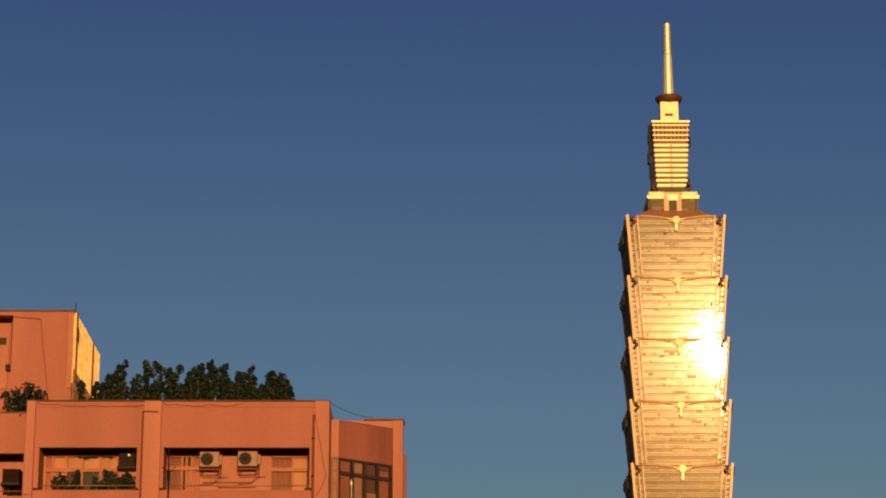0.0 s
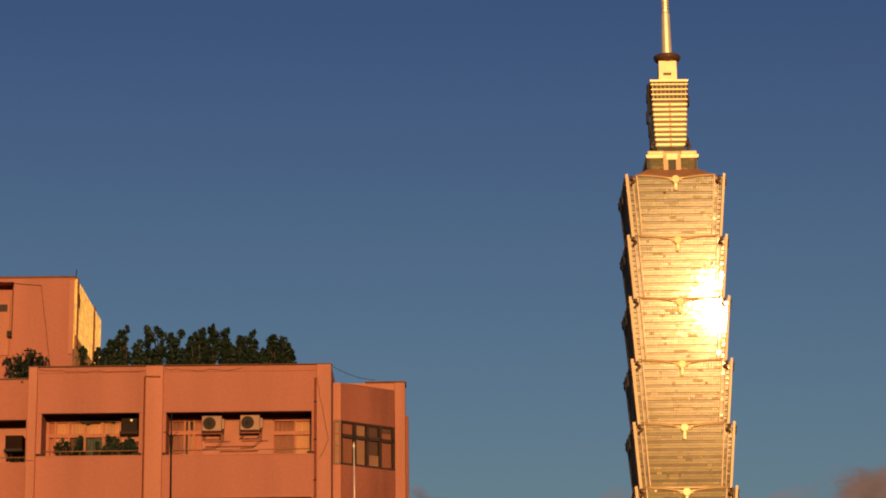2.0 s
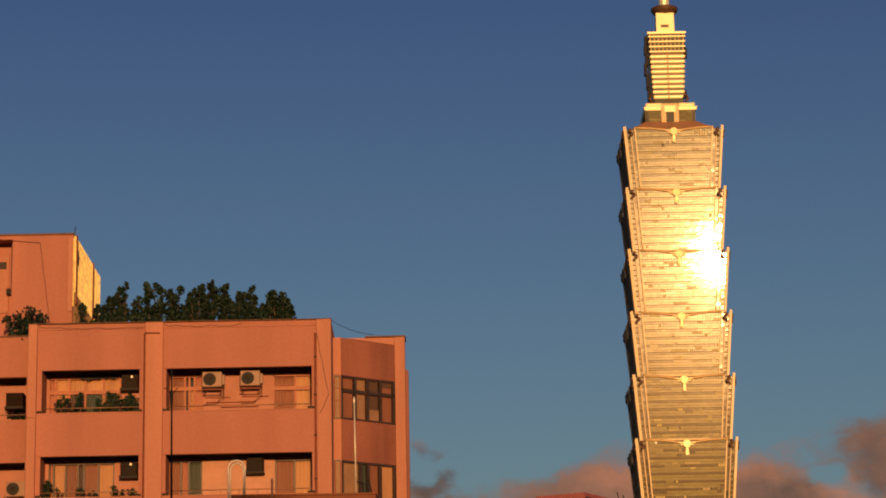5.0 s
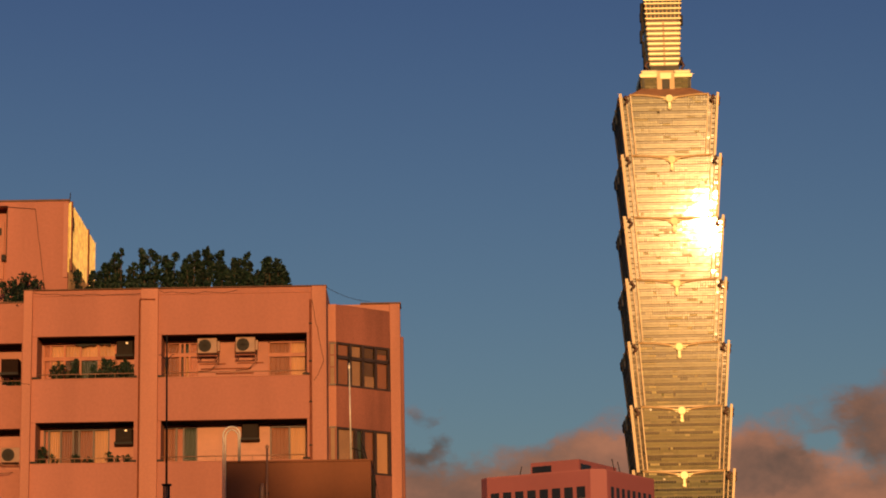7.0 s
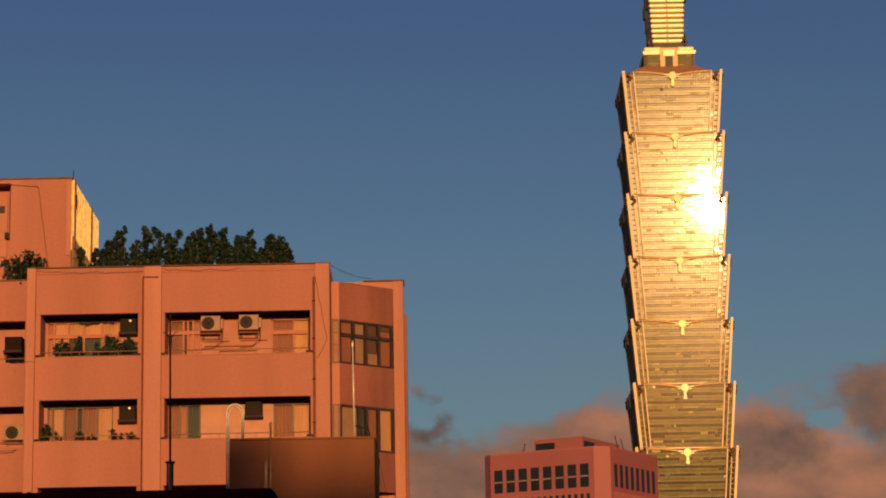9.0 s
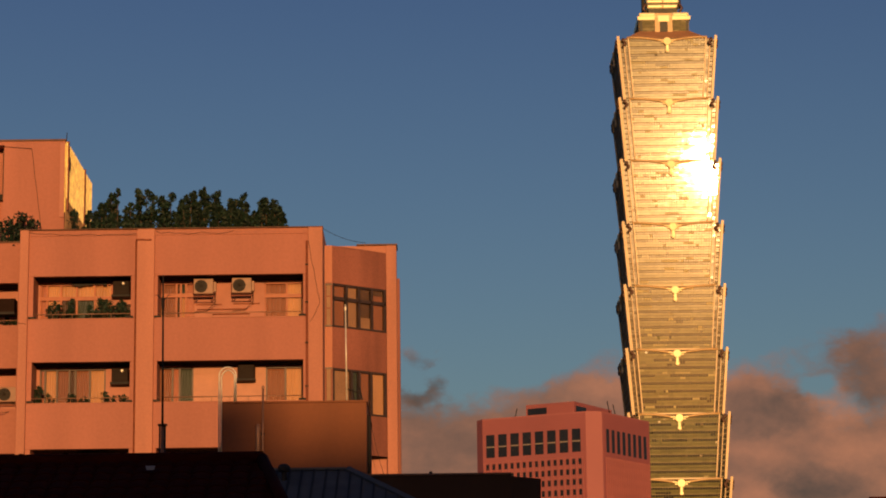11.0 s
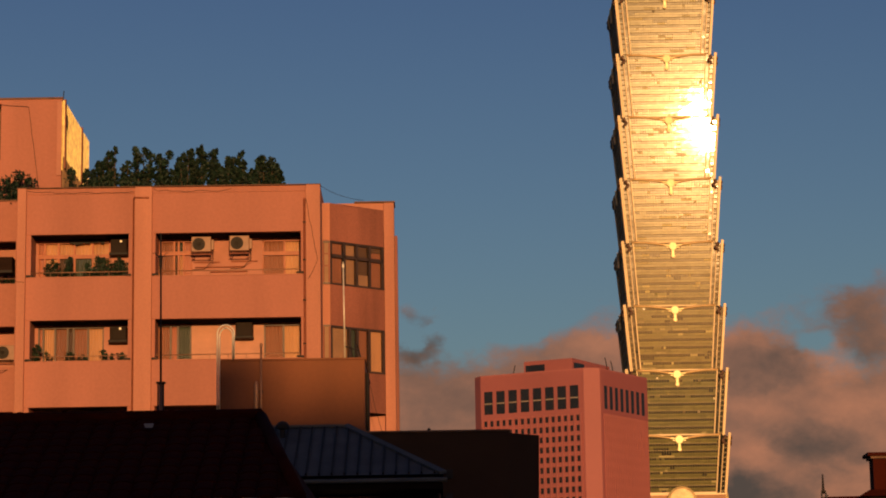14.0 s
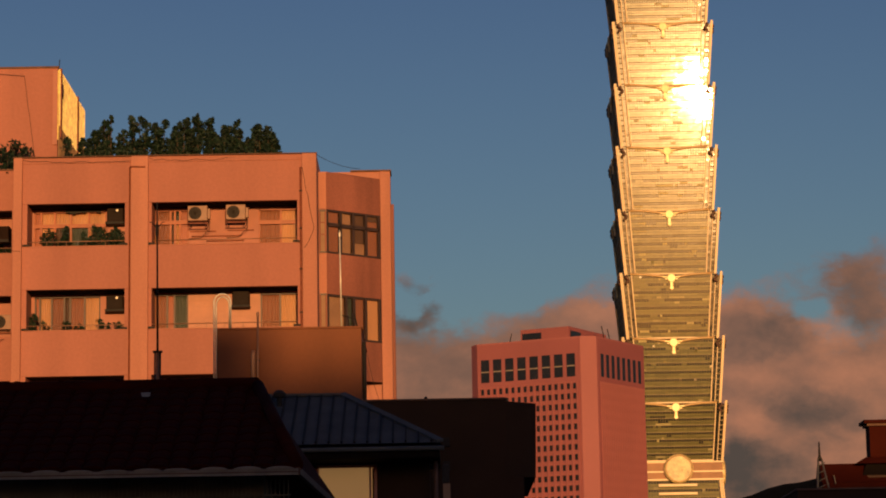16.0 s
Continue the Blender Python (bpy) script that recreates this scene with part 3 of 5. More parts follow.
    for side, off, z0, z1 in ((-1, 10.1, 18, 27), (-1, 10.6, 25, 33), (-1, 11.5, 32.5, 39), (-1, 10.7, 38, 45), (-1, 11.2, 44, 49), (-1, 10.8, 49, 54), (1, 9.6, 20, 24), (1, 10.6, 42, 47)):
        part("bracket", Mesh().soft_box(TX + side * off - 0.75, TX + side * off + 0.75, TY - 7, TY - 3, U(z0), U(z1), 0.3), IRON, core_top)
    for side in (-1, 1):
        part("scroll", Mesh().tube([(TX + side * 9, TY - 11, U(16)), (TX + side * 10.5, TY - 11, U(18)), (TX + side * 9.3, TY - 11, U(20.5)), (TX + side * 8.2, TY - 11, U(19))], 0.7, 6), DISC, crown)
    ped = part("pedestal", Mesh().hexa(ring(5.0, U(55)), ring(4.9, U(65.5))), GOLD_SHINE, t)
    part("slot", box(TX - 2.2, TX + 2.2, TY - 5.2, TY - 4.8, U(58.6), U(59.8)), DISC, ped)
    part("spire_disc", Mesh().lathe(TX + 0.6, TY, [(4.6, U(64.8)), (5.2, U(65.6)), (7.0, U(67.6)), (7.6, U(69.2)), (7.2, U(69.7)), (2.7, U(70.2))], 32), DISC, t, "dark bronze disc")
    spire = Mesh().lathe(TX + 0.6, TY, [(3.0, U(70)), (2.35, U(92)), (1.7, U(93)), (1.6, U(111))], 10)
    sp = part("spire", spire, SPIRE, t)
    for i in range(9):
        z = U(93.6 + i * 1.95)
        part("spire_ring", Mesh().lathe(TX + 0.6, TY, [(1.6, z - 0.68), (2.2 - 0.03 * i, z - 0.55), (2.2 - 0.03 * i, z + 0.4), (1.6, z + 0.5)], 10), SPIRE, sp)
    part("spire_tip", Mesh().lathe(TX + 0.6, TY, [(1.5, U(111)), (1.5, U(111.8)), (0.5, U(112.4)), (0.3, U(113.2))], 12), DISC, sp)
    settle(t)


office_tower()


# ---- the pink granite office block ----
def pink_block():
    cx, cy = 50.0, 797.0
    t = thing("granite_office_block", (cx, cy, 0), "pink granite office block with rows of small dark square windows", "building")
    a = radians(-25.5)
    e, g = Vector((math.cos(a), math.sin(a), 0)), Vector((-math.sin(a), math.cos(a), 0))
    origin = Vector((cx, cy, 0))
    W, DEP, H = 42.5, 33.0, 117.3
    # front runs from the near corner to the left, the side runs back to the right
    def at(u, w, z):
        return origin + e * u + g * w + Vector((0, 0, z))
    def su(w):
        """The side wall's distance out, which opens a little towards the back."""
        return 1.4 + (w - 2.9) * 0.163
    ring = [(-W, 2.6), (-W + 3.2, 0), (-2.8, 0), (1.4, 2.9), (su(DEP), DEP), (-W + 4, DEP)]
    low, high = [at(u, w, 0) for u, w in ring], [at(u, w, H) for u, w in ring]
    wall = part("wall", Mesh().hexa(low, high), PINK, t)
    cr = [(-3.1, -0.25), (-2.75, -0.25), (1.6, 2.75), (1.75, 3.6), (-2.6, 2.5)]
    corner = Mesh().hexa([at(u, w, 0) for u, w in cr], [at(u, w, H + 0.3) for u, w in cr])
    part("corner_pier", corner, PINK_B, t)
    def pane(u0, u1, z0, z1, name="window"):
        m = Mesh().hexa([at(u0, -0.06, z0), at(u1, -0.06, z0), at(u1, 0.2, z0), at(u0, 0.2, z0)], [at(u0, -0.06, z1), at(u1, -0.06, z1), at(u1, 0.2, z1), at(u0, 0.2, z1)])
        return part(name, m, PINKWIN, wall)
    def side_pane(w0, w1, z0, z1):
        r = [(su(w0) - 0.2, w0), (su(w0) + 0.06, w0), (su(w1) + 0.06, w1), (su(w1) - 0.2, w1)]
        m = Mesh().hexa([at(u, w, z0) for u, w in r], [at(u, w, z1) for u, w in r])
        return part("window", m, PINKWIN, wall)
    # tall windows of the top storey
    step = 4.32
    for i in range(8):
        u = -38.6 + i * step
        w = pane(u + 0.6, u + step - 0.75, 104.9, 112.4)
        part("transom", Mesh().hexa([at(u + 0.7, -0.14, 108.2), at(u + step - 0.85, -0.14, 108.2), at(u + step - 0.85, 0.1, 108.2), at(u + 0.7, 0.1, 108.2)], [at(u + 0.7, -0.14, 108.6), at(u + step - 0.85, -0.14, 108.6), at(u + step - 0.85, 0.1, 108.6), at(u + 0.7, 0.1, 108.6)]), GUTTER, wall)
    for i in range(8):
        w = 5.6 + i * 3.35
        side_pane(w, w + 1.75, 104.9, 112.4)
    # small square windows in a grid with ribs between
    cols = 16
    stepc = 34.6 / cols
    for j in range(9):
        z = 100.9 - j * 3.27
        for i in range(cols):
            u = -38.7 + i * stepc
            pane(u + 0.6, u + stepc - 0.6, z, z + 1.85)
    rest = Mesh()
    for j in range(9, 27):
        z = 100.9 - j * 3.27
        for i in range(cols):
            u = -38.7 + i * stepc
            rest.hexa([at(u + 0.56, -0.06, z), at(u + stepc - 0.56, -0.06, z), at(u + stepc - 0.56, 0.2, z), at(u + 0.56, 0.2, z)], [at(u + 0.56, -0.06, z + 1.75), at(u + stepc - 0.56, -0.06, z + 1.75), at(u + stepc - 0.56, 0.2, z + 1.75), at(u + 0.56, 0.2, z + 1.75)])
    tagged(part("lower_window_grid", rest, PINKWIN, wall), kind="stuff")
    ribs = Mesh()
    for i in range(cols + 1):
        u = -38.7 + i * stepc
        ribs.beam(at(u, -0.25, 2), at(u, -0.25, 103.3), 0.42, 0.55, e)
    for i in range(25):
        w = 5.2 + i * 1.12
        ribs.beam(at(su(w) + 0.12, w, 2), at(su(w) + 0.12, w, 103.3), 0.34, 0.5, g)
    tagged(part("ribs", ribs, PINK_B, wall), kind="stuff")
    dark = Mesh()
    for i in range(24):
        for j in range(27):
            w, z = 5.45 + i * 1.12, 100.9 - j * 3.27
            dark.add([at(su(w) + 0.06, w + 0.1, z), at(su(w) + 0.12, w + 0.55, z), at(su(w) + 0.12, w + 0.55, z + 1.75), at(su(w) + 0.06, w + 0.1, z + 1.75)], [(0, 1, 2, 3)])
    tagged(part("side_window_grid", dark, PINKWIN, wall), kind="stuff")
    lines = Mesh()
    for j in range(28):
        z = 103.1 - j * 3.27
        lines.beam(at(-38.8, -0.1, z), at(-4.5, -0.1, z), 0.25, 0.2, (0, 0, 1))
    tagged(part("floor_line", lines, PINK_B, wall), kind="stuff")
    # plant room on the roof
    rr = [(-24.5, 2), (-7.5, 2), (-4.5, 27), (-24.5, 27)]
    pr = part("plant_room", Mesh().hexa([at(u, w, H) for u, w in rr], [at(u, w, H + 4.3) for u, w in rr]), PINK, t)
    lv = [(-23.9, 1.9), (-17.2, 1.9), (-17.2, 2.2), (-23.9, 2.2)]
    part("louvre", Mesh().hexa([at(u, w, H + 0.9) for u, w in lv], [at(u, w, H + 3.0) for u, w in lv]), PINKWIN, pr)
    sv = [(-7.5, 3), (-7.2, 3), (-6.4, 9.5), (-6.8, 9.5)]
    part("louvre", Mesh().hexa([at(u, w, H + 0.9) for u, w in sv], [at(u, w, H + 3.0) for u, w in sv]), PINKWIN, pr)
    part("parapet", Mesh().hexa([p + Vector((0, 0, H)) for p in [at(u, w, 0) for u, w in ring]], [at(u, w, H + 0.5) for u, w in ring]), PINK_B, t)
    for u, w, h in ((-29, 3, 3.6), (-25, 4, 2.2), (2, 9, 4.6), (2, 14, 4.2)):
        part("roof_mast", Mesh().tube([at(u, w, H), at(u + (0.9 if u < 0 else -0.9), w, H + h)], 0.16, 5), IRON, t)
    settle(t)


pink_block()


# ---- the apartment house ----
HEADS = (20.0, 16.82, 13.64)     # undersides of the lintels
SILLS = (18.4, 15.3, 12.12)      # tops of the balcony fronts
FRONT, BACK = 90.0, 91.2         # front plane, wall behind the balconies


def apartment_house():
    t = thing("apartment_house", (-9.5, 97, 0), "orange-pink stuccoed apartment house with recessed balconies and flat roof", "building")
    # roof slab and hidden body
    part("roof", box(-15.2, -4.4, 90.3, 104, 20.6, 21.1), COPING, t)
    part("wing_roof", box(-20.9, -15.2, 91.8, 104, 20.6, 21.1), COPING, t)
    part("body", box(-20, -4.2, 92.9, 104, 0, 20.6), STUCCO, t)
    for x0, x1 in ((-15.24, -14.92), (-10.94, -10.31), (-4.68, -4.15)):
        part("pier", Mesh().soft_box(x0, x1, FRONT - 0.12, BACK + 1.7, 0, 21.72, 0.02), STUCCO_PIER, t)
    for x0, x1, o0, o1 in ((-14.92, -10.94, -14.74, -11.17), (-10.31, -4.68, -10.19, -4.87)):
        rows_ = [(20.0, 21.68)] + [(h, s) for h, s in zip(HEADS[1:] + (0.0,), SILLS)]
        for k, (z0, z1) in enumerate(rows_):
            front = Mesh().soft_box(x0, x1, FRONT, FRONT + 0.22, z0, z1, 0.015)
            part("parapet" if k == 0 else "balcony_front", front, STUCCO, t)
        for k, (h, s) in enumerate(zip(HEADS, SILLS)):
            for a, b in ((x0, o0), (o1, x1)):
                part("jamb", box(a, b, FRONT + 0.03, BACK, s, h), STUCCO, t)
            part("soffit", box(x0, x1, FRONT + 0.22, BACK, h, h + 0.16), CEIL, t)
            part("balcony_floor", box(x0, x1, FRONT + 0.22, BACK, s - 1.1, s - 0.98), STUCCO, t)
            part("sill_cap", box(o0 - 0.02, o1 + 0.02, FRONT - 0.02, FRONT + 0.24, s, s + 0.025), STUCCO_PIER, t)
            for x in (o0, o1):
                part("bracket", box(x - 0.16, x + 0.1, FRONT - 0.05, FRONT + 0.2, s + 0.03, s + 0.1), IRON, t)
            rail = part("railing", Mesh().tube([(o0, FRONT + 0.1, s + 0.2), (o1, FRONT + 0.1, s + 0.21)], 0.018, 6), RAIL, t)
            n = max(3, int((o1 - o0) / 0.62))
            for i in range(1, n):
                x = o0 + (o1 - o0) * i / n
                part("baluster", Mesh().tube([(x, FRONT + 0.1, s), (x, FRONT + 0.1, s + 0.2)], 0.011, 5), RAIL, rail)
    part("coping", box(-15.27, -4.13, FRONT - 0.14, FRONT + 0.3, 21.72, 21.745), COPING, t)
    for x0, x1 in ((-14.92, -10.94), (-10.31, -4.68)):
        part("parapet_band", Mesh().soft_box(x0, x1, FRONT - 0.03, FRONT, 21.5, 21.71, 0.008), STUCCO, t)
    # walls behind the balconies, with the openings of their windows
    bays = {
        (0, 0): [(-14.68, -12.0, 17.4, 19.95)], (0, 1): [(-10.3, -8.95, 17.4, 19.95), (-6.37, -4.9, 17.4, 19.93)],
        (1, 0): [(-14.62, -12.2, 14.4, 16.76)], (1, 1): [(-10.3, -8.97, 14.4, 16.78), (-6.31, -4.92, 14.4, 16.76)],
        (2, 0): [(-14.5, -12.2, 11.2, 13.4)], (2, 1): [(-10.2, -8.9, 11.2, 13.4), (-6.3, -5.0, 11.2, 13.4)]}
    for (r, c), opens in bays.items():
        x0, x1 = ((-14.92, -10.94), (-10.31, -4.68))[c]
        z0, z1 = SILLS[r] - 1.1, HEADS[r]
        mat = BRICKWHITE if (r, c) == (1, 1) else RECESS
        edge = x0
        for a, b, lo, hi in opens:
            if a > edge:
                part("back_wall", box(edge, a, BACK, BACK + 0.15, z0, z1), mat, t)
            part("back_wall", box(a, b, BACK, BACK + 0.15, hi, z1), mat, t)
            part("back_wall", box(a, b, BACK, BACK + 0.15, z0, max(lo, z0 + 0.02)), mat, t)
            edge = b
        part("back_wall", box(edge, x1, BACK, BACK + 0.15, z0, z1), mat, t)
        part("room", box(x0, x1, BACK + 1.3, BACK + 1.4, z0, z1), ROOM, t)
    def window(x0, x1, z0, z1, splits, transom, frame_mat, fills, tall=()):
        """Window in a balcony's back wall: frame, bars, panes and what hangs behind them."""
        f = Mesh()
        y = BACK + 0.02
        w = 0.055
        for a, b, c, d in ((x0, x0 + w, z0, z1), (x1 - w, x1, z0, z1), (x0, x1, z1 - w, z1), (x0, x1, z0, z0 + w)):
            f.box(a, b, y, y + 0.1, c, d)
        win = part("window", f, frame_mat, t)
        xs = [x0] + [x0 + (x1 - x0) * s for s in splits] + [x1]
        for x in xs[1:-1]:
            part("mullion", box(x - 0.035, x + 0.035, y - 0.01, y + 0.08, z0, z1), frame_mat, win)
        zs = [z0, z1] if transom is None else [z0, transom, z1]
        if transom:
            part("transom", box(x0, x1, y - 0.015, y + 0.08, transom - 0.07, transom + 0.07), frame_mat, win)
        k = 0
        for j in range(len(zs) - 1):
            for i in range(len(xs) - 1):
                part("pane", box(xs[i] + 0.03, xs[i + 1] - 0.03, y + 0.04, y + 0.048, zs[j] + 0.03, zs[j + 1] - 0.03), GLASS, win).visible_shadow = False
                fill = fills[k % len(fills)]
                k += 1
                if fill:
                    c = Mesh()
                    n = 14
                    a, b = xs[i] + 0.02, xs[i + 1] - 0.02
                    pts = [(a + (b - a) * q / n, y + 0.14 + 0.009 * math.sin(q * 2.1 + i)) for q in range(n + 1)]
                    c.add([(px, py, zs[j]) for px, py in pts] + [(px, py, zs[j + 1]) for px, py in pts], [(q, q + 1, n + 2 + q, n + 1 + q) for q in range(n)])
                    part("curtain", c, fill, win)
    window(-14.68, -12.0, 17.4, 19.95, (0.1, 0.29, 0.51, 0.76), 19.4, WOOD, (RECESS, CURTAIN, CURTAIN_D, CURTAIN_C, CURTAIN, RECESS, CURTAIN, CURTAIN, CURTAIN, CURTAIN))
    window(-10.3, -8.95, 17.4, 19.95, (0.14, 0.5, 0.62, 0.76), 19.47, WOOD, (CURTAIN, CURTAIN_B, CURTAIN_D, CURTAIN, RECESS, RECESS, CURTAIN_B, CURTAIN_D, CURTAIN_C, RECESS))
    window(-6.37, -4.9, 17.4, 19.93, (0.56,), 19.42, WOOD, (CURTAIN_B, CURTAIN, CURTAIN_B, CURTAIN))
    window(-14.62, -12.2, 14.4, 16.76, (0.08, 0.26, 0.45, 0.54, 0.76), None, ALU, (RECESS, CURTAIN, CURTAIN_B, CURTAIN_D, CURTAIN_B, CURTAIN))
    window(-10.3, -8.97, 14.4, 16.78, (0.42, 0.62), None, ALU, (CURTAIN_B, RECESS, CURTAIN_C))
    window(-6.31, -4.92, 14.4, 16.76, (0.52,), None, ALU, (CURTAIN_B, CURTAIN))
    window(-14.5, -12.2, 11.2, 13.4, (0.5,), None, WOOD, (CURTAIN_B, CURTAIN))
    window(-10.2, -8.9, 11.2, 13.4, (0.5,), None, WOOD, (CURTAIN_B, CURTAIN))
    window(-6.3, -5.0, 11.2, 13.4, (0.5,), None, WOOD, (CURTAIN_B, CURTAIN))
    # courses of the pale tiles between the lower windows
    for i in range(9):
        part("tile_course", box(-8.95, -6.33, BACK - 0.012, BACK - 0.002, 14.9 + 0.2 * i, 15.075 + 0.2 * i), BRICKWHITE, t)
    # set-back wing
    for z0, z1 in ((20.08, 21.6), (16.87, 18.48), (13.7, 15.35), (0, 12.2)):
        part("wing_front", box(-21, -15.24, 91.5, 91.75, z0, z1), STUCCO, t)
    part("wing_coping", box(-21, -15.24, 91.44, 91.8, 21.6, 21.65), COPING, t)
    for h, s in ((20.08, 18.48), (16.87, 15.35), (13.7, 12.2)):
        part("jamb", box(-15.55, -15.24, 91.53, 92.9, s, h), STUCCO, t)
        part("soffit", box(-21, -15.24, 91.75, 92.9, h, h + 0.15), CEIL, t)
        part("back_wall", box(-21, -15.24, 92.75, 92.89, s - 1.0, h), RECESS, t)
        part("railing", Mesh().tube([(-20, 91.6, s + 0.2), (-15.55, 91.6, s + 0.2)], 0.018, 6), RAIL, t)
    # bay with slanting windows
    P0, P1 = Vector((-3.87, 91.5, 0)), Vector((-1.9, 93.0, 0))
    e = (P1 - P0).normalized()
    g = Vector((-e.y, e.x, 0))
    def slab(s0, s1, w0, w1, z0, z1):
        a, b, up0, up1 = P0 + e * s0, P0 + e * s1, Vector((0, 0, z0)), Vector((0, 0, z1))
        r = [a + g * w0, b + g * w0, b + g * w1, a + g * w1]
        return Mesh().hexa([p + up0 for p in r], [p + up1 for p in r])
    L = (P1 - P0).length
    bay = part("bay", slab(0, L, 0, 0.2, 19.94, 21.36), STUCCO_DARK, t, "weathered slanting bay toned darker for its dimmer light")
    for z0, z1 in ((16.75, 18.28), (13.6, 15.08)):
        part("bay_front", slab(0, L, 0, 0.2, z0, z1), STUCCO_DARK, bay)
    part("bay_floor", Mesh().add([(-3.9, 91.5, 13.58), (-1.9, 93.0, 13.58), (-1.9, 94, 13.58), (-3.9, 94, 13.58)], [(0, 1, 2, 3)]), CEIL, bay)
    part("bay_roof", Mesh().hexa([(-3.87, 91.6, 21.2), (-1.92, 93.04, 21.2), (-3.87, 93.04, 21.2)], [(-3.87, 91.6, 21.34), (-1.92, 93.04, 21.34), (-3.87, 93.04, 21.34)]), COPING, bay)
    for z0, z1, tr in ((18.28, 19.94, 19.38), (15.08, 16.75, None)):
        win = part("window", slab(0, L, 0.02, 0.1, z1 - 0.07, z1), ALU, bay)
        part("window_sill", slab(-0.02, L, -0.03, 0.14, z0, z0 + 0.07), ALU, win)
        fills = (CURTAIN_B, CURTAIN_E, CURTAIN_D, CURTAIN_B, CURTAIN_B, CURTAIN_E, CURTAIN_D, CURTAIN_B) if tr else (CURTAIN_E, CURTAIN_C, CURTAIN_B, CURTAIN)
        cuts = [0.0, 0.27, 0.5, 0.74, 1.0] if tr else [0.0, 0.36, 0.5, 0.72, 1.0]
        for c in cuts:
            s = min(max(c * L, 0.05), L - 0.05)
            part("mullion", slab(s - 0.05, s + 0.05, 0.0, 0.1, z0, z1), ALU, win)
        if tr:
            part("transom", slab(0, L, 0.0, 0.1, tr - 0.06, tr + 0.06), ALU, win)
        zs = [z0, tr, z1] if tr else [z0, z1]
        k = 0
        for j in range(len(zs) - 1):
            for c0, c1 in zip(cuts, cuts[1:]):
                part("pane", slab(c0 * L + 0.05, c1 * L - 0.05, 0.05, 0.058, zs[j], zs[j + 1]), GLASS, win).visible_shadow = False
                part("curtain", slab(c0 * L + 0.04, c1 * L - 0.04, 0.16, 0.19, zs[j], zs[j + 1]), fills[k % len(fills)], win)
                k += 1
        if tr:
            part("half_blind", slab(0.52 * L, 0.73 * L, 0.12, 0.15, z0 + 0.05, z0 + 0.5), CURTAIN_E, win)
            part("half_blind", slab(0.75 * L, 0.97 * L, 0.12, 0.15, tr + 0.3, z1 - 0.06), CURTAIN_D, win)
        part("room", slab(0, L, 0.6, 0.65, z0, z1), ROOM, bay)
    for z in (18.28, 18.95, 19.4, 19.9):
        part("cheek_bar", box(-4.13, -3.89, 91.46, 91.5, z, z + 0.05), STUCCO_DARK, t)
    part("bay_cheek", box(-4.15, -3.87, 91.5, 92.6, 13.6, 21.36), STUCCO_PIER, t)
    part("corner_pier", Mesh().soft_box(-1.89, -1.5, 92.98, 93.9, 0, 21.66, 0.02), STUCCO_PIER, t)
    part("corner_cap", box(-3.0, -1.46, 92.94, 94, 21.66, 21.71), COPING, t)
    part("bay_parapet", box(-4.15, -1.89, 93.05, 93.3, 20.6, 21.66), STUCCO_PIER, t)
    part("rear_wing", Mesh().hexa([(-4.15, 93.95, 0), (-1.62, 93.9, 0), (-1.62, 104, 0), (-4.15, 104, 0)], [(-4.15, 93.9, 21.2), (-1.62, 93.9, 21.2), (-1.62, 104, 20.0), (-4.15, 104, 20.0)]), STUCCO, t)
    # front-facing strip in the darker stucco stands in for a grazing-lit side
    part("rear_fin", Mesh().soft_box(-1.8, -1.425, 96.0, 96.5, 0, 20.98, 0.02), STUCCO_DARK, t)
    part("under_bay_wall", box(-4.15, -1.89, 93.3, 93.5, 0, 13.6), RECESS, t)
    # downpipes in the corners beside the piers
    part("downpipe", Mesh().tube([(-10.99, FRONT - 0.05, 0), (-10.99, FRONT - 0.05, 21.28), (-10.97, FRONT - 0.14, 21.32), (-10.42, FRONT - 0.15, 21.3)], 0.03, 8), PIPE, t, "thin rusty brown downpipe")
    part("downpipe", Mesh().tube([(-4.735, FRONT - 0.05, 0), (-4.735, FRONT - 0.05, 21.22)], 0.038, 8), PIPE, t, "thin rusty brown downpipe")
    for z in (20.3, 18.9, 17.4, 15.8, 14.2):
        part("pipe_clip", box(-4.79, -4.68, FRONT - 0.1, FRONT, z, z + 0.05), IRON, t)
    # service pipes on the wall behind the upper balcony
    for z, x0, x1 in ((18.92, -8.85, -7.0), (18.74, -8.3, -6.9)):
        part("wall_pipe", Mesh().tube([(x0, BACK - 0.03, z), (x1, BACK - 0.03, z + 0.01)], 0.022, 6), PIPE, t)
    # ragged rolled blind under the lintel
    rag = Mesh()
    rng = random.Random(31)
    edge = [(-13.5 + 0.1 * i, rng.uniform(0.0, 0.07) + 0.04 * math.sin(i * 0.5)) for i in range(14)]
    for (x0, d0), (x1, d1) in zip(edge, edge[1:]):
        rag.hexa([(x0, BACK - 0.1, 19.9 - d0), (x1, BACK - 0.1, 19.9 - d1), (x1, BACK - 0.04, 19.9 - d1), (x0, BACK - 0.04, 19.9 - d0)],
                 [(x0, BACK - 0.1, 20.0), (x1, BACK - 0.1, 20.0), (x1, BACK - 0.04, 20.0), (x0, BACK - 0.04, 20.0)])
    part("ragged_blind", rag, IRON, t, "torn black blind under the lintel")
    # narrow windows in the cheek beside the bay
    for z0, z1 in ((18.28, 19.9), (15.08, 16.75)):
        cheek = part("cheek_window", box(-4.12, -3.9, 91.47, 91.495, z0, z1), CURTAIN_E, t, "narrow window with a beige blind")
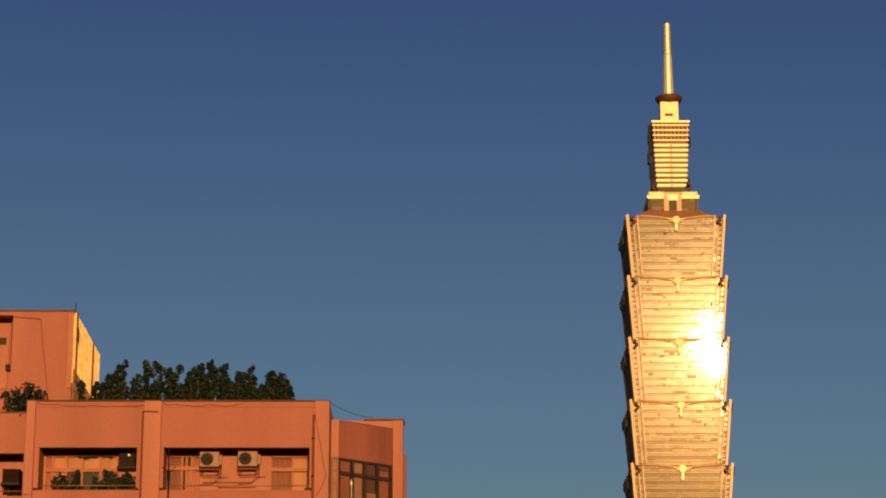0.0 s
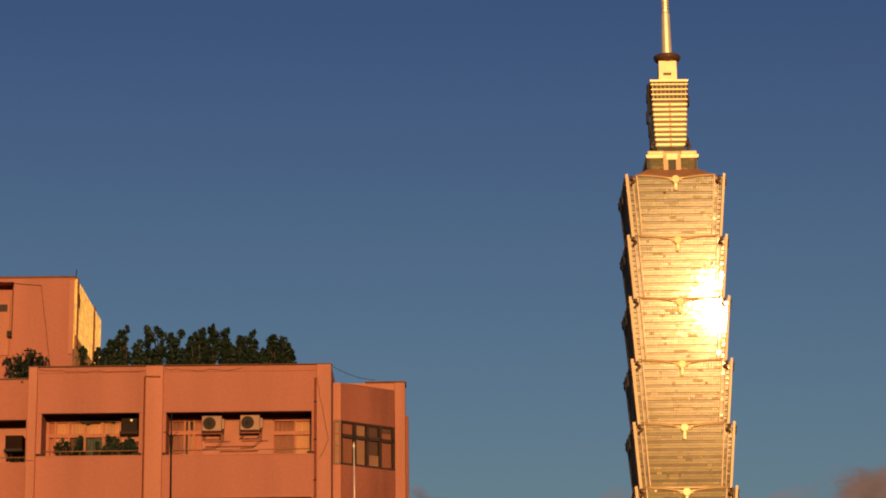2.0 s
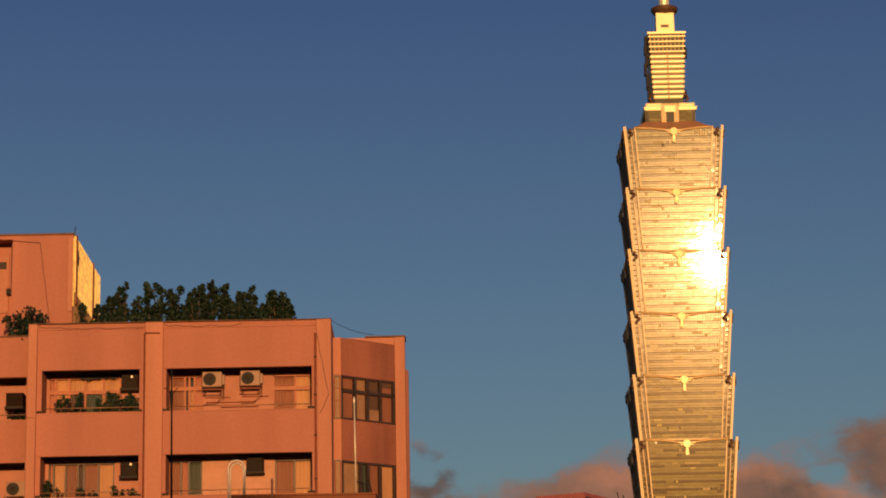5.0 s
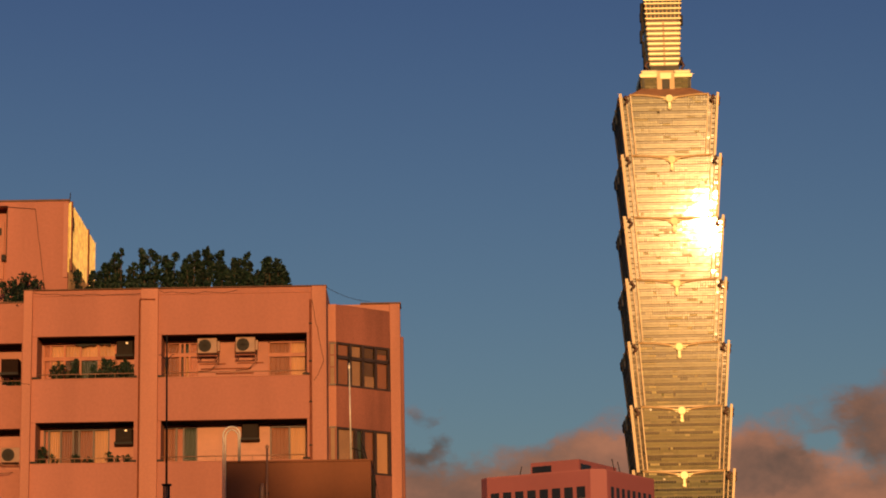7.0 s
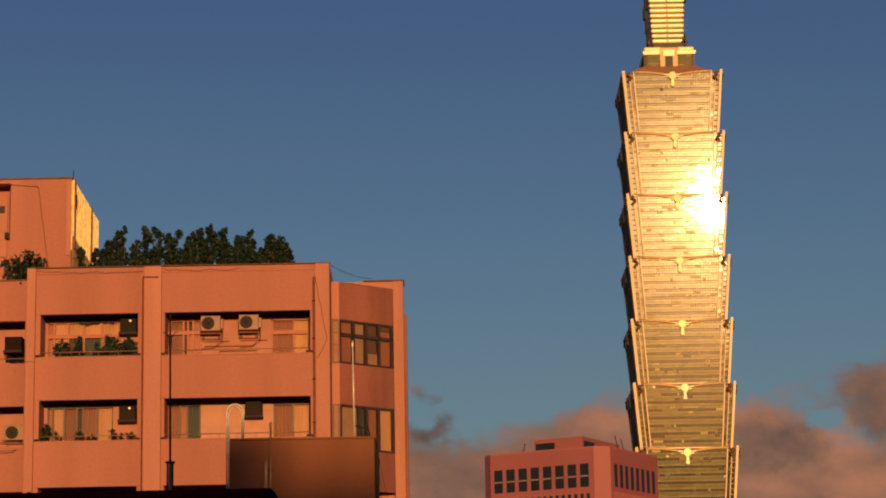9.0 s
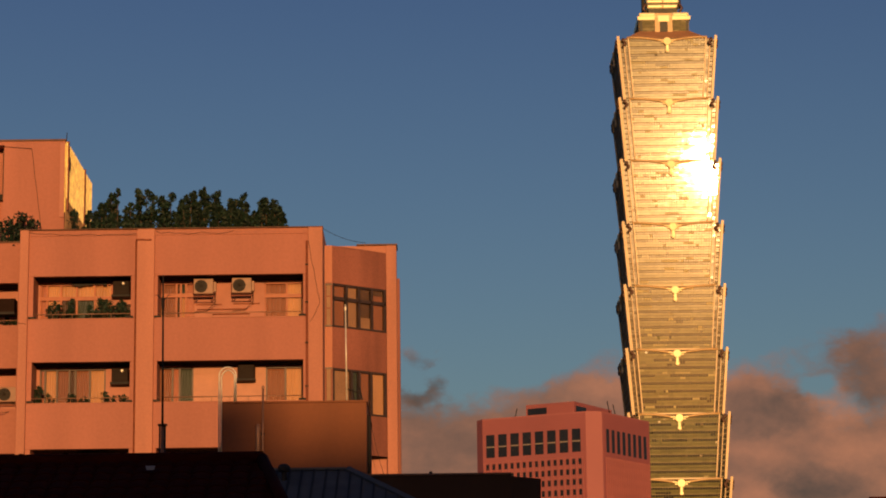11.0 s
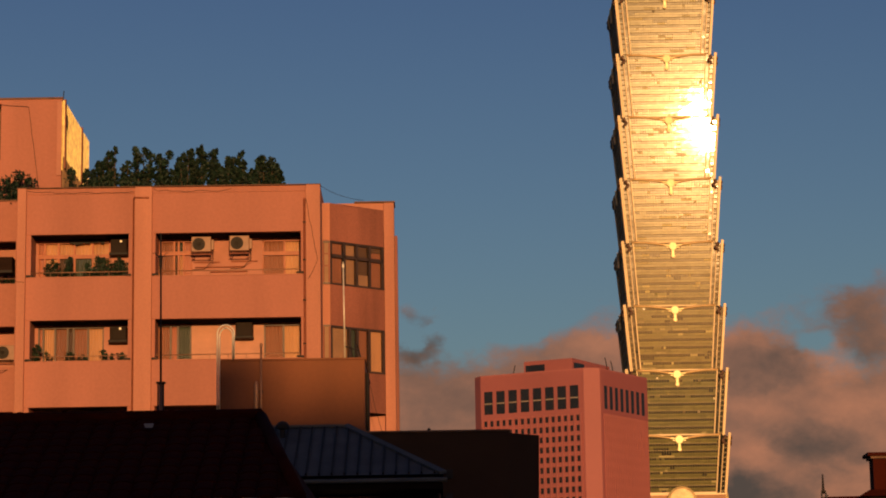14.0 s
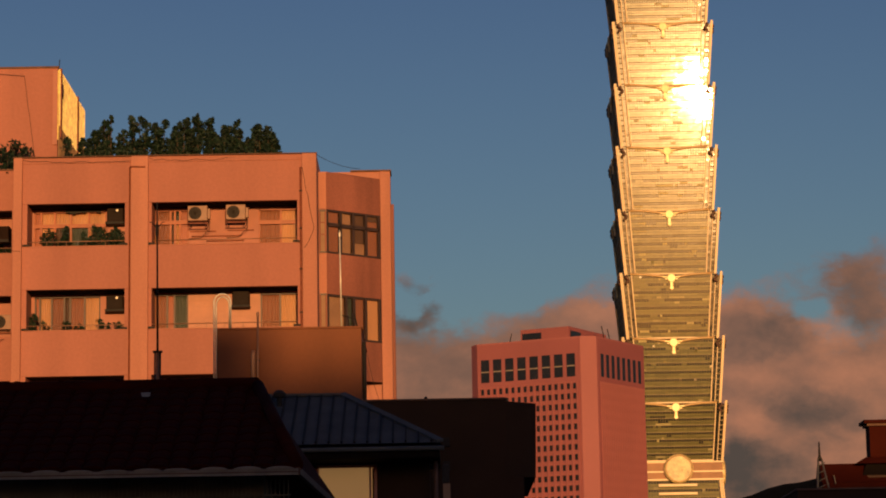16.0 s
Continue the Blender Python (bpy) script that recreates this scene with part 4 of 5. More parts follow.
        for x in (-4.13, -3.93):
            part("frame", box(x, x + 0.05, 91.44, 91.47, z0, z1), STUCCO_DARK, cheek)
        for z in (z0, z1 - 0.06):
            part("frame", box(-4.13, -3.88, 91.43, 91.44, z, z + 0.06), ALU, cheek)
    # room on the roof with a metal-clad side
    rr = part("roof_room", box(-16.45, -14.12, 93.0, 100, 21.0, 25.93), STUCCO, t)
    part("roof_room_wing", box(-21, -16.45, 93.6, 100, 21.0, 25.6), STUCCO, rr)
    part("roof_room_lintel", box(-21, -16.45, 93.0, 100, 25.76, 25.93), STUCCO, rr)
    part("slot_frame", box(-17.4, -16.66, 93.52, 93.6, 23.0, 25.25), STUCCO_PIER, rr)
    part("slot_window", box(-17.3, -16.76, 93.5, 93.56, 24.72, 25.0), ROOM, rr)
    part("roof_edge", box(-21, -14.08, 92.95, 93.05, 25.9, 25.97), COPING, rr)
    part("roof_pipe", Mesh().tube([(-16.54, 93.5, 25.7), (-16.54, 93.5, 23.9), (-16.6, 93.45, 23.8), (-16.52, 93.4, 23.7)], 0.05, 6), COPING, rr)
    part("pipe_bracket", Mesh().soft_box(-16.72, -16.56, 93.3, 93.55, 23.68, 23.92, 0.03), IRON, rr)
    part("edge_board", box(-14.3, -14.12, 92.93, 93.0, 22.9, 25.8), RECESS, rr)
    # sawtooth ribs made up so the camera sees only sun-facing slopes
    cor = Mesh()
    n = 56
    y0, y1 = 93.02, 99.98
    pts = [(-14.10 + (0.075 if q % 2 else 0.0), y0 + (y1 - y0) * (q // 2 * 2 + (0.1 if q % 2 else 0)) / n) for q in range(n + 1)]
    cor.add([(x, y, 23.65) for x, y in pts] + [(x, y, 25.86) for x, y in pts], [(q, q + 1, n + 2 + q, n + 1 + q) for q in range(n)])
    part("metal_cladding", cor, CORRUGATED, rr, "yellow metal side, ribbed to catch the sun")
    low = Mesh().add([(x, y, 21.1) for x, y in pts] + [(x, y, 23.65) for x, y in pts], [(q, q + 1, n + 2 + q, n + 1 + q) for q in range(n)])
    part("cladding_base", low, CLADBASE, rr, "beige lower sheets toned for dappled light")
    for y, z in ((93.12, 23.2), (97.6, 21.5)):
        part("flashing", box(-14.09, -13.98, y - 0.06, y + 0.06, z, 25.9), PIPE, rr)
    part("corner_strip", box(-14.125, -14.075, 92.96, 93.03, 23.1, 25.8), CORRUGATED, rr)
    part("vent_box", box(-14.1, -13.98, 93.25, 93.5, 24.9, 25.35), COPING, rr)
    part("roof_rod", Mesh().tube([(-14.1, 93.1, 25.9), (-14.08, 93.1, 26.25)], 0.018, 5), IRON, rr)
    settle(t)


apartment_house()


def cable(label, pts, r=0.009, mat=None):
    c = Mesh().tube(pts, r, 5)
    ob = part("cable", c, mat or IRON)
    return tagged(ob, label, "cable", "cables on the house")


def sag(a, b, drop, n=10, wobble=0.0, seed=0):
    rng = random.Random(seed)
    return [Vector(a).lerp(Vector(b), i / n) + Vector((rng.uniform(-wobble, wobble), 0, -drop * 4 * (i / n) * (1 - i / n) + rng.uniform(-wobble, wobble))) for i in range(n + 1)]


cable("thin dark cable slack over the house parapet", sag((-4.2, 89.9, 21.7), (-2.6, 91.4, 21.42), 0.12))
cable("thin dark cable along the parapet of the house", sag((-14.9, 89.96, 21.62), (-10.96, 89.96, 21.56), 0.05, 14, 0.03, 1))
cable("thin dark cable along the parapet of the house", sag((-10.3, 89.96, 21.62), (-7.4, 89.96, 21.6), 0.06, 12, 0.04, 2))
cable("black cable hanging down the corner pier", sag((-4.66, 89.87, 21.2), (-4.25, 89.87, 18.9), 0.1, 12, 0.02, 3))
cable("black cable hanging down the corner pier", sag((-4.25, 89.87, 18.9), (-4.6, 89.87, 18.2), 0.05, 6, 0.01, 4))
cable("faint cable down the roof room wall", sag((-15.4, 92.96, 25.6), (-14.9, 92.96, 22.0), 0.05, 10, 0.01, 5))
cable("faint cable across the roof room wall", sag((-18.0, 92.96, 25.9), (-15.4, 92.96, 25.6), 0.03, 6, 0.01, 6))
cable("black cable under the bay window", sag((-2.45, 91.6, 14.6), (-1.95, 91.6, 12.6), 0.1, 8, 0.01, 7))
cable("black wire end on the wing front", sag((-15.3, 89.87, 18.25), (-14.93, 89.87, 18.2), -0.03, 6, 0.03, 8))


# ---- air conditioners ----
def split_unit(x, z, w=0.72, h=0.56, y=90.35, label="aged white outdoor air conditioner unit on a wall bracket"):
    t = thing("air_conditioner", (x, y, z), label, "air conditioner", "outdoor units")
    part("casing", Mesh().soft_box(x - w / 2, x + w / 2, y, y + 0.3, z, z + h, 0.02), AC_WHITE, t)
    fan = Mesh().disc((x - w * 0.12, y - 0.004, z + h / 2), h * 0.42, 0.03, 24)
    f = part("fan_opening", fan, GRILLE, t)
    g = Mesh()
    for q in range(3):
        r = h * (0.13 + 0.13 * q)
        g.tube([(x - w * 0.12 + r * math.cos(a), y - 0.03, z + h / 2 + r * math.sin(a)) for a in [0.3927 * i for i in range(17)]], 0.008, 4)
    for i in range(8):
        a = i * math.pi / 4
        g.tube([(x - w * 0.12, y - 0.03, z + h / 2), (x - w * 0.12 + h * 0.4 * math.cos(a), y - 0.03, z + h / 2 + h * 0.4 * math.sin(a))], 0.006, 4)
    part("fan_guard", g, AC_DARK, f)
    part("side_cover", Mesh().soft_box(x + w / 2, x + w / 2 + 0.1, y + 0.08, y + 0.26, z + 0.08, z + h - 0.1, 0.015), AC_WHITE, t)
    for s in (-1, 1):
        b = Mesh()
        px = x + s * w * 0.42
        b.beam((px, y - 0.04, z - 0.1), (px, BACK, z - 0.1), 0.022, 0.025)
        b.beam((px, y + 0.1, z - 0.1), (px, y + 0.1, z + 0.01), 0.022, 0.025)
        part("bracket", b, IRON, t)
    part("bracket_rail", box(x - w * 0.5, x + w * 0.55, y - 0.05, y + 0.0, z - 0.13, z - 0.09), PIPE, t)
    part("bracket_rail", box(x - w * 0.5, x + w * 0.85, BACK - 0.06, BACK, z - 0.27, z - 0.23), PIPE, t)
    part("hose", Mesh().tube([(x + w / 2 + 0.05, y + 0.2, z + 0.1), (x + w / 2 + 0.06, y + 0.3, z - 0.25), (x + 0.05, BACK - 0.03, z - 0.5), (x - 0.4, BACK - 0.03, z - 0.52)], 0.015, 5), COPING, t)
    return settle(t)


split_unit(-8.55, 19.36)
split_unit(-7.15, 19.38)
split_unit(-15.95, 15.68, y=91.9)


def window_unit(x, z, w=0.62, h=0.5, y=90.75, spot=True):
    t = thing("window_air_conditioner", (x, y, z), "brown box window air conditioner with a dark grille in the wall", "air conditioner", "window units")
    part("casing", Mesh().soft_box(x - w / 2, x + w / 2, y, BACK + 0.1, z, z + h, 0.02), AC_DARK, t)
    g = Mesh()
    for i in range(9):
        zz = z + 0.05 + (h - 0.1) * i / 8
        g.box(x - w / 2 + 0.04, x + w / 2 - 0.04, y - 0.02, y - 0.001, zz - 0.007, zz + 0.007)
    part("grille", g, GRILLE, t)
    part("shelf", box(x - w / 2 - 0.04, x + w / 2 + 0.02, y - 0.08, BACK, z - 0.1, z - 0.01), IRON, t)
    if spot:
        # bright metal disc added for a bright spot on the casing
        part("knob", Mesh().disc((x + 0.08, y - 0.04, z + h - 0.1), 0.045, 0.04, 12), STEEL, t, "small shining metal disc")
    return settle(t)


window_unit(-11.62, 19.46)
window_unit(-11.62, 16.2)
window_unit(-7.0, 16.28, spot=False)
window_unit(-15.95, 18.95, y=92.0)
window_unit(-12.6, 12.6, w=1.3, h=0.9)


# ---- plants ----
def leaves(rng, centres, n, size, spread):
    """Many small bent leaves scattered in clumps."""
    m = Mesh()
    for _ in range(n):
        c, r = rng.choice(centres)
        d = Vector((rng.gauss(0, 1), rng.gauss(0, 1), rng.gauss(0, 1))).normalized() * (r * rng.random() ** 0.45)
        p = Vector(c) + d * spread
        a = Vector((rng.gauss(0, 1), rng.gauss(0, 1), rng.gauss(0.5, 1))).normalized()
        b = a.cross(Vector((rng.gauss(0, 1), rng.gauss(0, 1), rng.gauss(0, 1)))).normalized()
        s = size * rng.uniform(0.6, 1.4)
        m.add([p - a * s, p + b * s * 0.42, p + a * s, p - b * s * 0.42], [(0, 1, 2, 3)])
    return m


def shrub(x, y, z, h, w, seed, label, group, count=1500, size=0.06, leaf=None, potted=True, open_=0.0):
    rng = random.Random(seed)
    t = thing("potted_shrub", (x, y, z), label, "plant", group)
    if potted:
        part("pot", Mesh().lathe(x, y, [(0.14, z), (0.2, z + 0.3), (0.22, z + 0.32), (0.19, z + 0.33)], 14), POT, t)
    stem, centres = Mesh(), []
    base = Vector((x, y, z + (0.3 if potted else 0)))
    limbs = 9
    for i in range(limbs):
        a = rng.uniform(0, 6.28)
        up = h * rng.uniform(0.45, 1.0)
        out = w * 0.5 * rng.uniform(0.15, 1.0) * (1.1 - 0.3 * up / h)
        tip = base + Vector((math.cos(a) * out, math.sin(a) * out, up))
        mid = base.lerp(tip, 0.5) + Vector((math.cos(a) * out * 0.2, 0, -0.03))
        stem.tube([base, mid, tip], [0.035, 0.022, 0.008], 5)
        for f in (0.4, 0.6, 0.8, 0.95):
            centres.append((base.lerp(tip, f) + Vector((rng.uniform(-0.1, 0.1), rng.uniform(-0.1, 0.1), 0)) * w, w * rng.uniform(0.10, 0.24) * (1 - open_)))
        centres.append((tip + Vector((0, 0, 0.03)), w * rng.uniform(0.06, 0.12)))
    part("stem", stem, BARK, t)
    tagged(part("crown", leaves(rng, centres, count, size, 1.0), leaf or LEAF, t), kind="stuff")
    return settle(t)


# planting along the roof's front edge
roof_rng = random.Random(7)
for x, top, w in ((-12.38, 23.36, 0.8), (-11.91, 23.50, 0.55), (-11.46, 23.04, 0.75), (-10.85, 23.57, 0.85), (-10.13, 23.62, 0.95), (-9.54, 23.09, 0.45), (-9.24, 23.32, 0.65), (-8.96, 23.51, 0.5), (-8.67, 23.57, 0.5), (-8.14, 23.47, 0.95), (-7.67, 23.23, 0.7), (-7.20, 23.41, 0.75), (-6.69, 23.12, 0.9), (-6.23, 23.11, 0.9), (-5.80, 23.00, 0.75)):
    shrub(x, 91.5 + roof_rng.uniform(-0.2, 0.3), 21.1, top - 21.42, w * 1.15, int(-x * 100), "dense dark green shrub in a pot on the house roof", "roof shrubs", 2200, 0.082)
shrub(-13.56, 92.2, 21.1, 1.56, 0.75, 91, "open green shrub in a pot before the metal-clad wall", "roof shrubs", 500, 0.08, open_=0.1)
shrub(-12.98, 91.9, 21.1, 1.47, 0.8, 93, "dense dark green shrub in a pot on the house roof", "roof shrubs", 1500, 0.08)
shrub(-15.8, 92.0, 21.1, 1.2, 1.9, 77, "loose green shrub on the set-back wing roof", "roof shrubs", 1700, 0.075, open_=0.15)
for x, z, h, w, n in ((-14.05, 17.9, 0.85, 0.5, 380), (-13.45, 17.9, 0.9, 0.55, 420), (-12.55, 17.9, 0.95, 0.6, 420), (-12.1, 17.9, 0.85, 0.55, 330), (-11.75, 17.9, 0.95, 0.7, 330), (-11.4, 17.9, 0.75, 0.6, 260),
                      (-14.6, 14.8, 0.8, 0.4, 260), (-14.15, 14.8, 0.55, 0.4, 140), (-13.4, 14.8, 0.55, 0.45, 160), (-12.95, 14.8, 0.5, 0.4, 140), (-12.0, 14.8, 0.65, 0.5, 170), (-11.55, 14.8, 0.5, 0.45, 160), (-15.95, 17.8, 1.0, 0.5, 300)):
    shrub(x, 90.55 if x > -15.3 else 92.1, z - 0.55, h + 0.62, w * 1.5, int(abs(x * 100) + z * 7), "small leafy plant in a pot on a balcony", "balcony plants", n * 4, 0.055, LEAF_B, open_=0.1)


# ---- low houses in the shade, and what stands on them ----
def brown_box():
    t = thing("roof_structure", (-4, 72, 0), "plain brown rendered stair head with a flat top", "building")
    part("wall", Mesh().soft_box(-6.08, -2.0, 70, 75, 0, 12.22, 0.03), BROWN, t)
    part("coping", box(-6.1, -1.98, 69.98, 75.02, 12.22, 12.27), BROWN, t)
    part("side_pipe", Mesh().tube([(-1.95, 70.6, 9.6), (-1.95, 70.6, 11.9)], 0.06, 6), IRON, t)
    settle(t)
    lad = thing("roof_ladder", (-5.9, 69.8, 9.5), "shining steel hoop handrail ladder fixed to the stair head", "ladder")
    for dy in (0.0, 0.45):
        r = 0.235
        arc = [(-5.9 - r * math.cos(a), 69.75 + dy * 0.3, 12.98 + r * math.sin(a)) for a in [math.pi * i / 10 for i in range(11)]]
        off = 0.05 if dy else 0
        pts = [(-6.135 + off, 69.75 + dy * 0.3, 10.2)] + [(x + off * (1 if x < -5.9 else -1), y, z - off) for x, y, z in arc] + [(-5.665 - off, 69.75 + dy * 0.3, 12.25)]
        part("hoop", Mesh().tube(pts, 0.024, 8), STEEL, lad)
    for i in range(7):
        part("rung", Mesh().tube([(-6.12, 69.78, 10.4 + 0.3 * i), (-6.1, 69.98, 10.4 + 0.3 * i)], 0.012, 5), STEEL, lad)
    settle(lad)
    post = thing("steel_post", (-4.91, 69.85, 9.5), "thin steel post against the stair head wall", "post")
    part("post_tube", Mesh().tube([(-4.92, 69.85, 9.5), (-4.91, 69.85, 12.62)], 0.033, 8), RAIL, post)
    part("post_clip", box(-4.96, -4.87, 69.83, 70.02, 11.3, 11.36), IRON, post)
    part("post_cap", Mesh().lathe(-4.91, 69.85, [(0.045, 12.6), (0.045, 12.66), (0.02, 12.7)], 10), RAIL, post)
    part("meter_tube", Mesh().tube([(-5.05, 69.9, 9.5), (-5.05, 69.9, 11.5), (-5.04, 69.9, 11.62)], [0.075, 0.075, 0.05], 10), RAIL, post)
    settle(post)
    mast = thing("whip_antenna", (-2.57, 70.3, 12.28), "slim white pole antenna on the stair head", "antenna")
    part("mast", Mesh().tube([(-2.57, 70.3, 12.28), (-2.6, 70.3, 15.1)], [0.026, 0.02], 8), STEEL, mast)
    part("mast_tip", Mesh().tube([(-2.6, 70.3, 15.08), (-2.6, 70.3, 15.38)], [0.03, 0.018], 6), IRON, mast)
    part("collar", Mesh().lathe(-2.6, 70.3, [(0.022, 14.9), (0.034, 14.92), (0.034, 15.0), (0.022, 15.02)], 10), STEEL, mast)
    for dx, h in ((0.0, 0.5), (0.22, 0.35), (0.36, 0.42), (0.45, 0.4)):
        part("stay", Mesh().tube([(-2.57 + dx, 70.3, 12.28), (-2.57 + dx * 0.8, 70.3, 12.28 + h)], 0.022, 5), IRON, mast)
    part("stay_bar", Mesh().tube([(-2.6, 70.3, 12.65), (-2.15, 70.3, 12.5)], 0.02, 5), IRON, mast)
    settle(mast)


brown_box()


def branched_mast():
    t = thing("iron_mast", (-6.65, 60, 0), "dark iron mast with a forked top behind the tiled roof", "antenna")
    part("base_tube", Mesh().tube([(-6.64, 60.05, 0), (-6.64, 60.05, 10.2)], 0.045, 10), RAIL, t)
    for s in (-1, 1):
        part("base_rod", Mesh().tube([(-6.64 + s * 0.065, 60, 0), (-6.64 + s * 0.065, 60, 10.24)], 0.022, 8), IRON, t)
    part("clamp", box(-6.75, -6.53, 59.95, 60.1, 10.2, 10.24), IRON, t)
    part("mast", Mesh().tube([(-6.64, 60, 10.23), (-6.66, 60, 13.9)], [0.03, 0.02], 8), IRON, t)
    part("head", Mesh().lathe(-6.66, 60, [(0.024, 12.85), (0.028, 13.0), (0.042, 13.2), (0.038, 13.3), (0.022, 13.38)], 10), IRON, t)
    for s in (-1, 1):
        part("fork", Mesh().tube([(-6.66, 60, 13.25), (-6.66 + s * 0.07, 60, 13.33), (-6.66 + s * 0.14, 60, 13.41), (-6.66 + s * 0.19, 60, 13.4)], 0.011, 6), IRON, t)
    settle(t)


branched_mast()


def tiled_house():
    t = thing("tiled_house", (-6, 40, 0), "low house with a dark red tiled hip roof in shade", "house")
    # eave corners and ridge of the hip roof
    EZ, RZ = 5.1, 6.71
    A, B = Vector((-12, 36, EZ)), Vector((-1.98, 36, EZ))
    C, D = Vector((-1.6, 44.5, EZ)), Vector((-12, 44.5, EZ))
    R0, R1 = Vector((-12, 39.5, RZ)), Vector((-2.79, 39.5, RZ))
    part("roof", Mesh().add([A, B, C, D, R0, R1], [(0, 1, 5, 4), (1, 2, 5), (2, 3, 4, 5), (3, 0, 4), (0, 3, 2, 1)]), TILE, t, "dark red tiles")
    roof = t.children[0]
    cols, rows_ = 27, 11
    me = None
    up = (R1 - Vector((R1.x, 36, EZ)))
    n = Vector((0, -up.z, up.y)).normalized()
    for j in range(rows_):
        f0 = j / rows_
        for i in range(cols):
            x = -1.98 - 0.18 - i * 0.305
            edge = -1.98 + (R1.x + 1.98) * (f0 + 0.5 / rows_)
            if x + 0.1 > edge or x < -8.9:
                continue
            if me is None:
                m = Mesh()
                L = up.length / rows_ * 1.12
                d = up.normalized()
                ring = [(0.15 * math.cos(a), 0.055 * math.sin(a)) for a in [math.pi * q / 6 for q in range(7)]]
                m.add([Vector((u, 0, 0)) + n * (w + 0.02) for u, w in ring] + [Vector((u * 0.9, 0, 0)) + d * L + n * w for u, w in ring], [(q, q + 1, 8 + q, 7 + q) for q in range(6)] + [tuple(range(7))])
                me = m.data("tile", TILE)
            ob = new("tile", me)
            ob.parent = roof
            ob.location = Vector((x, 36, EZ)) + up * f0
    eave_rng = random.Random(5)
    for i in range(15):
        x, w, h = -2.22 - i * 0.48 + eave_rng.uniform(-0.03, 0.03), 0.21, eave_rng.uniform(0.03, 0.05)
        arch = [(w * math.cos(a), h * math.sin(a)) for a in [math.pi * q / 8 for q in range(9)]]
        lip = Mesh().add([(x + u, y, EZ - 0.03 + v) for y in (35.9, 36.05) for u, v in arch], [(q, q + 1, 10 + q, 9 + q) for q in range(8)] + [tuple(range(9)), tuple(range(17, 8, -1))])
        part("eave_tile", lip, GUTTER, roof)
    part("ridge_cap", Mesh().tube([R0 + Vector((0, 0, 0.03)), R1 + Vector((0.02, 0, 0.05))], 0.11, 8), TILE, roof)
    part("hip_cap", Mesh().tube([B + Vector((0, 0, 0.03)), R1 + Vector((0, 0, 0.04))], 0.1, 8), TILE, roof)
    for x in (-6.6, -5.9, -5.0, -4.2):
        part("ridge_knob", Mesh().lathe(x, 39.5, [(0.07, RZ + 0.08), (0.08, RZ + 0.12), (0.04, RZ + 0.16)], 10), TILE, roof)
    part("broken_tile", Mesh().add([(-4.56, 38.86, 6.58), (-4.4, 38.86, 6.58), (-4.42, 38.76, 6.5), (-4.53, 38.76, 6.5), (-4.55, 38.9, 6.54), (-4.41, 38.9, 6.54)], [(0, 1, 2, 3), (3, 2, 5, 4)]), GUTTER, roof, "pale broken tile")
    part("fascia", box(-12, -1.96, 35.93, 36.0, EZ - 0.11, EZ - 0.02), GUTTER, t, "weathered grey fascia board")
    part("side_fascia", Mesh().beam(B + Vector((0.02, 0, -0.05)), C + Vector((0.02, 0, -0.05)), 0.06, 0.1, (1, 0, 0)), COPING, t)
    part("wall", box(-12, -2.5, 36.6, 44, 0, EZ - 0.05), MESHWALL, t)
    part("fascia_groove", box(-12, -1.95, 35.922, 35.93, EZ - 0.075, EZ - 0.06), COPING, t)
    bars = Mesh()
    for i in range(52):
        x = -5.3 + i * 0.062
        bars.box(x - 0.008, x + 0.008, 36.55, 36.58, 3.2, EZ - 0.12)
    for z in (4.0, 4.25, 4.5, 4.75):
        bars.box(-5.3, -2.1, 36.52, 36.55, z - 0.01, z + 0.01)
    part("window_grille", bars, MESHWALL, t)
    settle(t)


tiled_house()


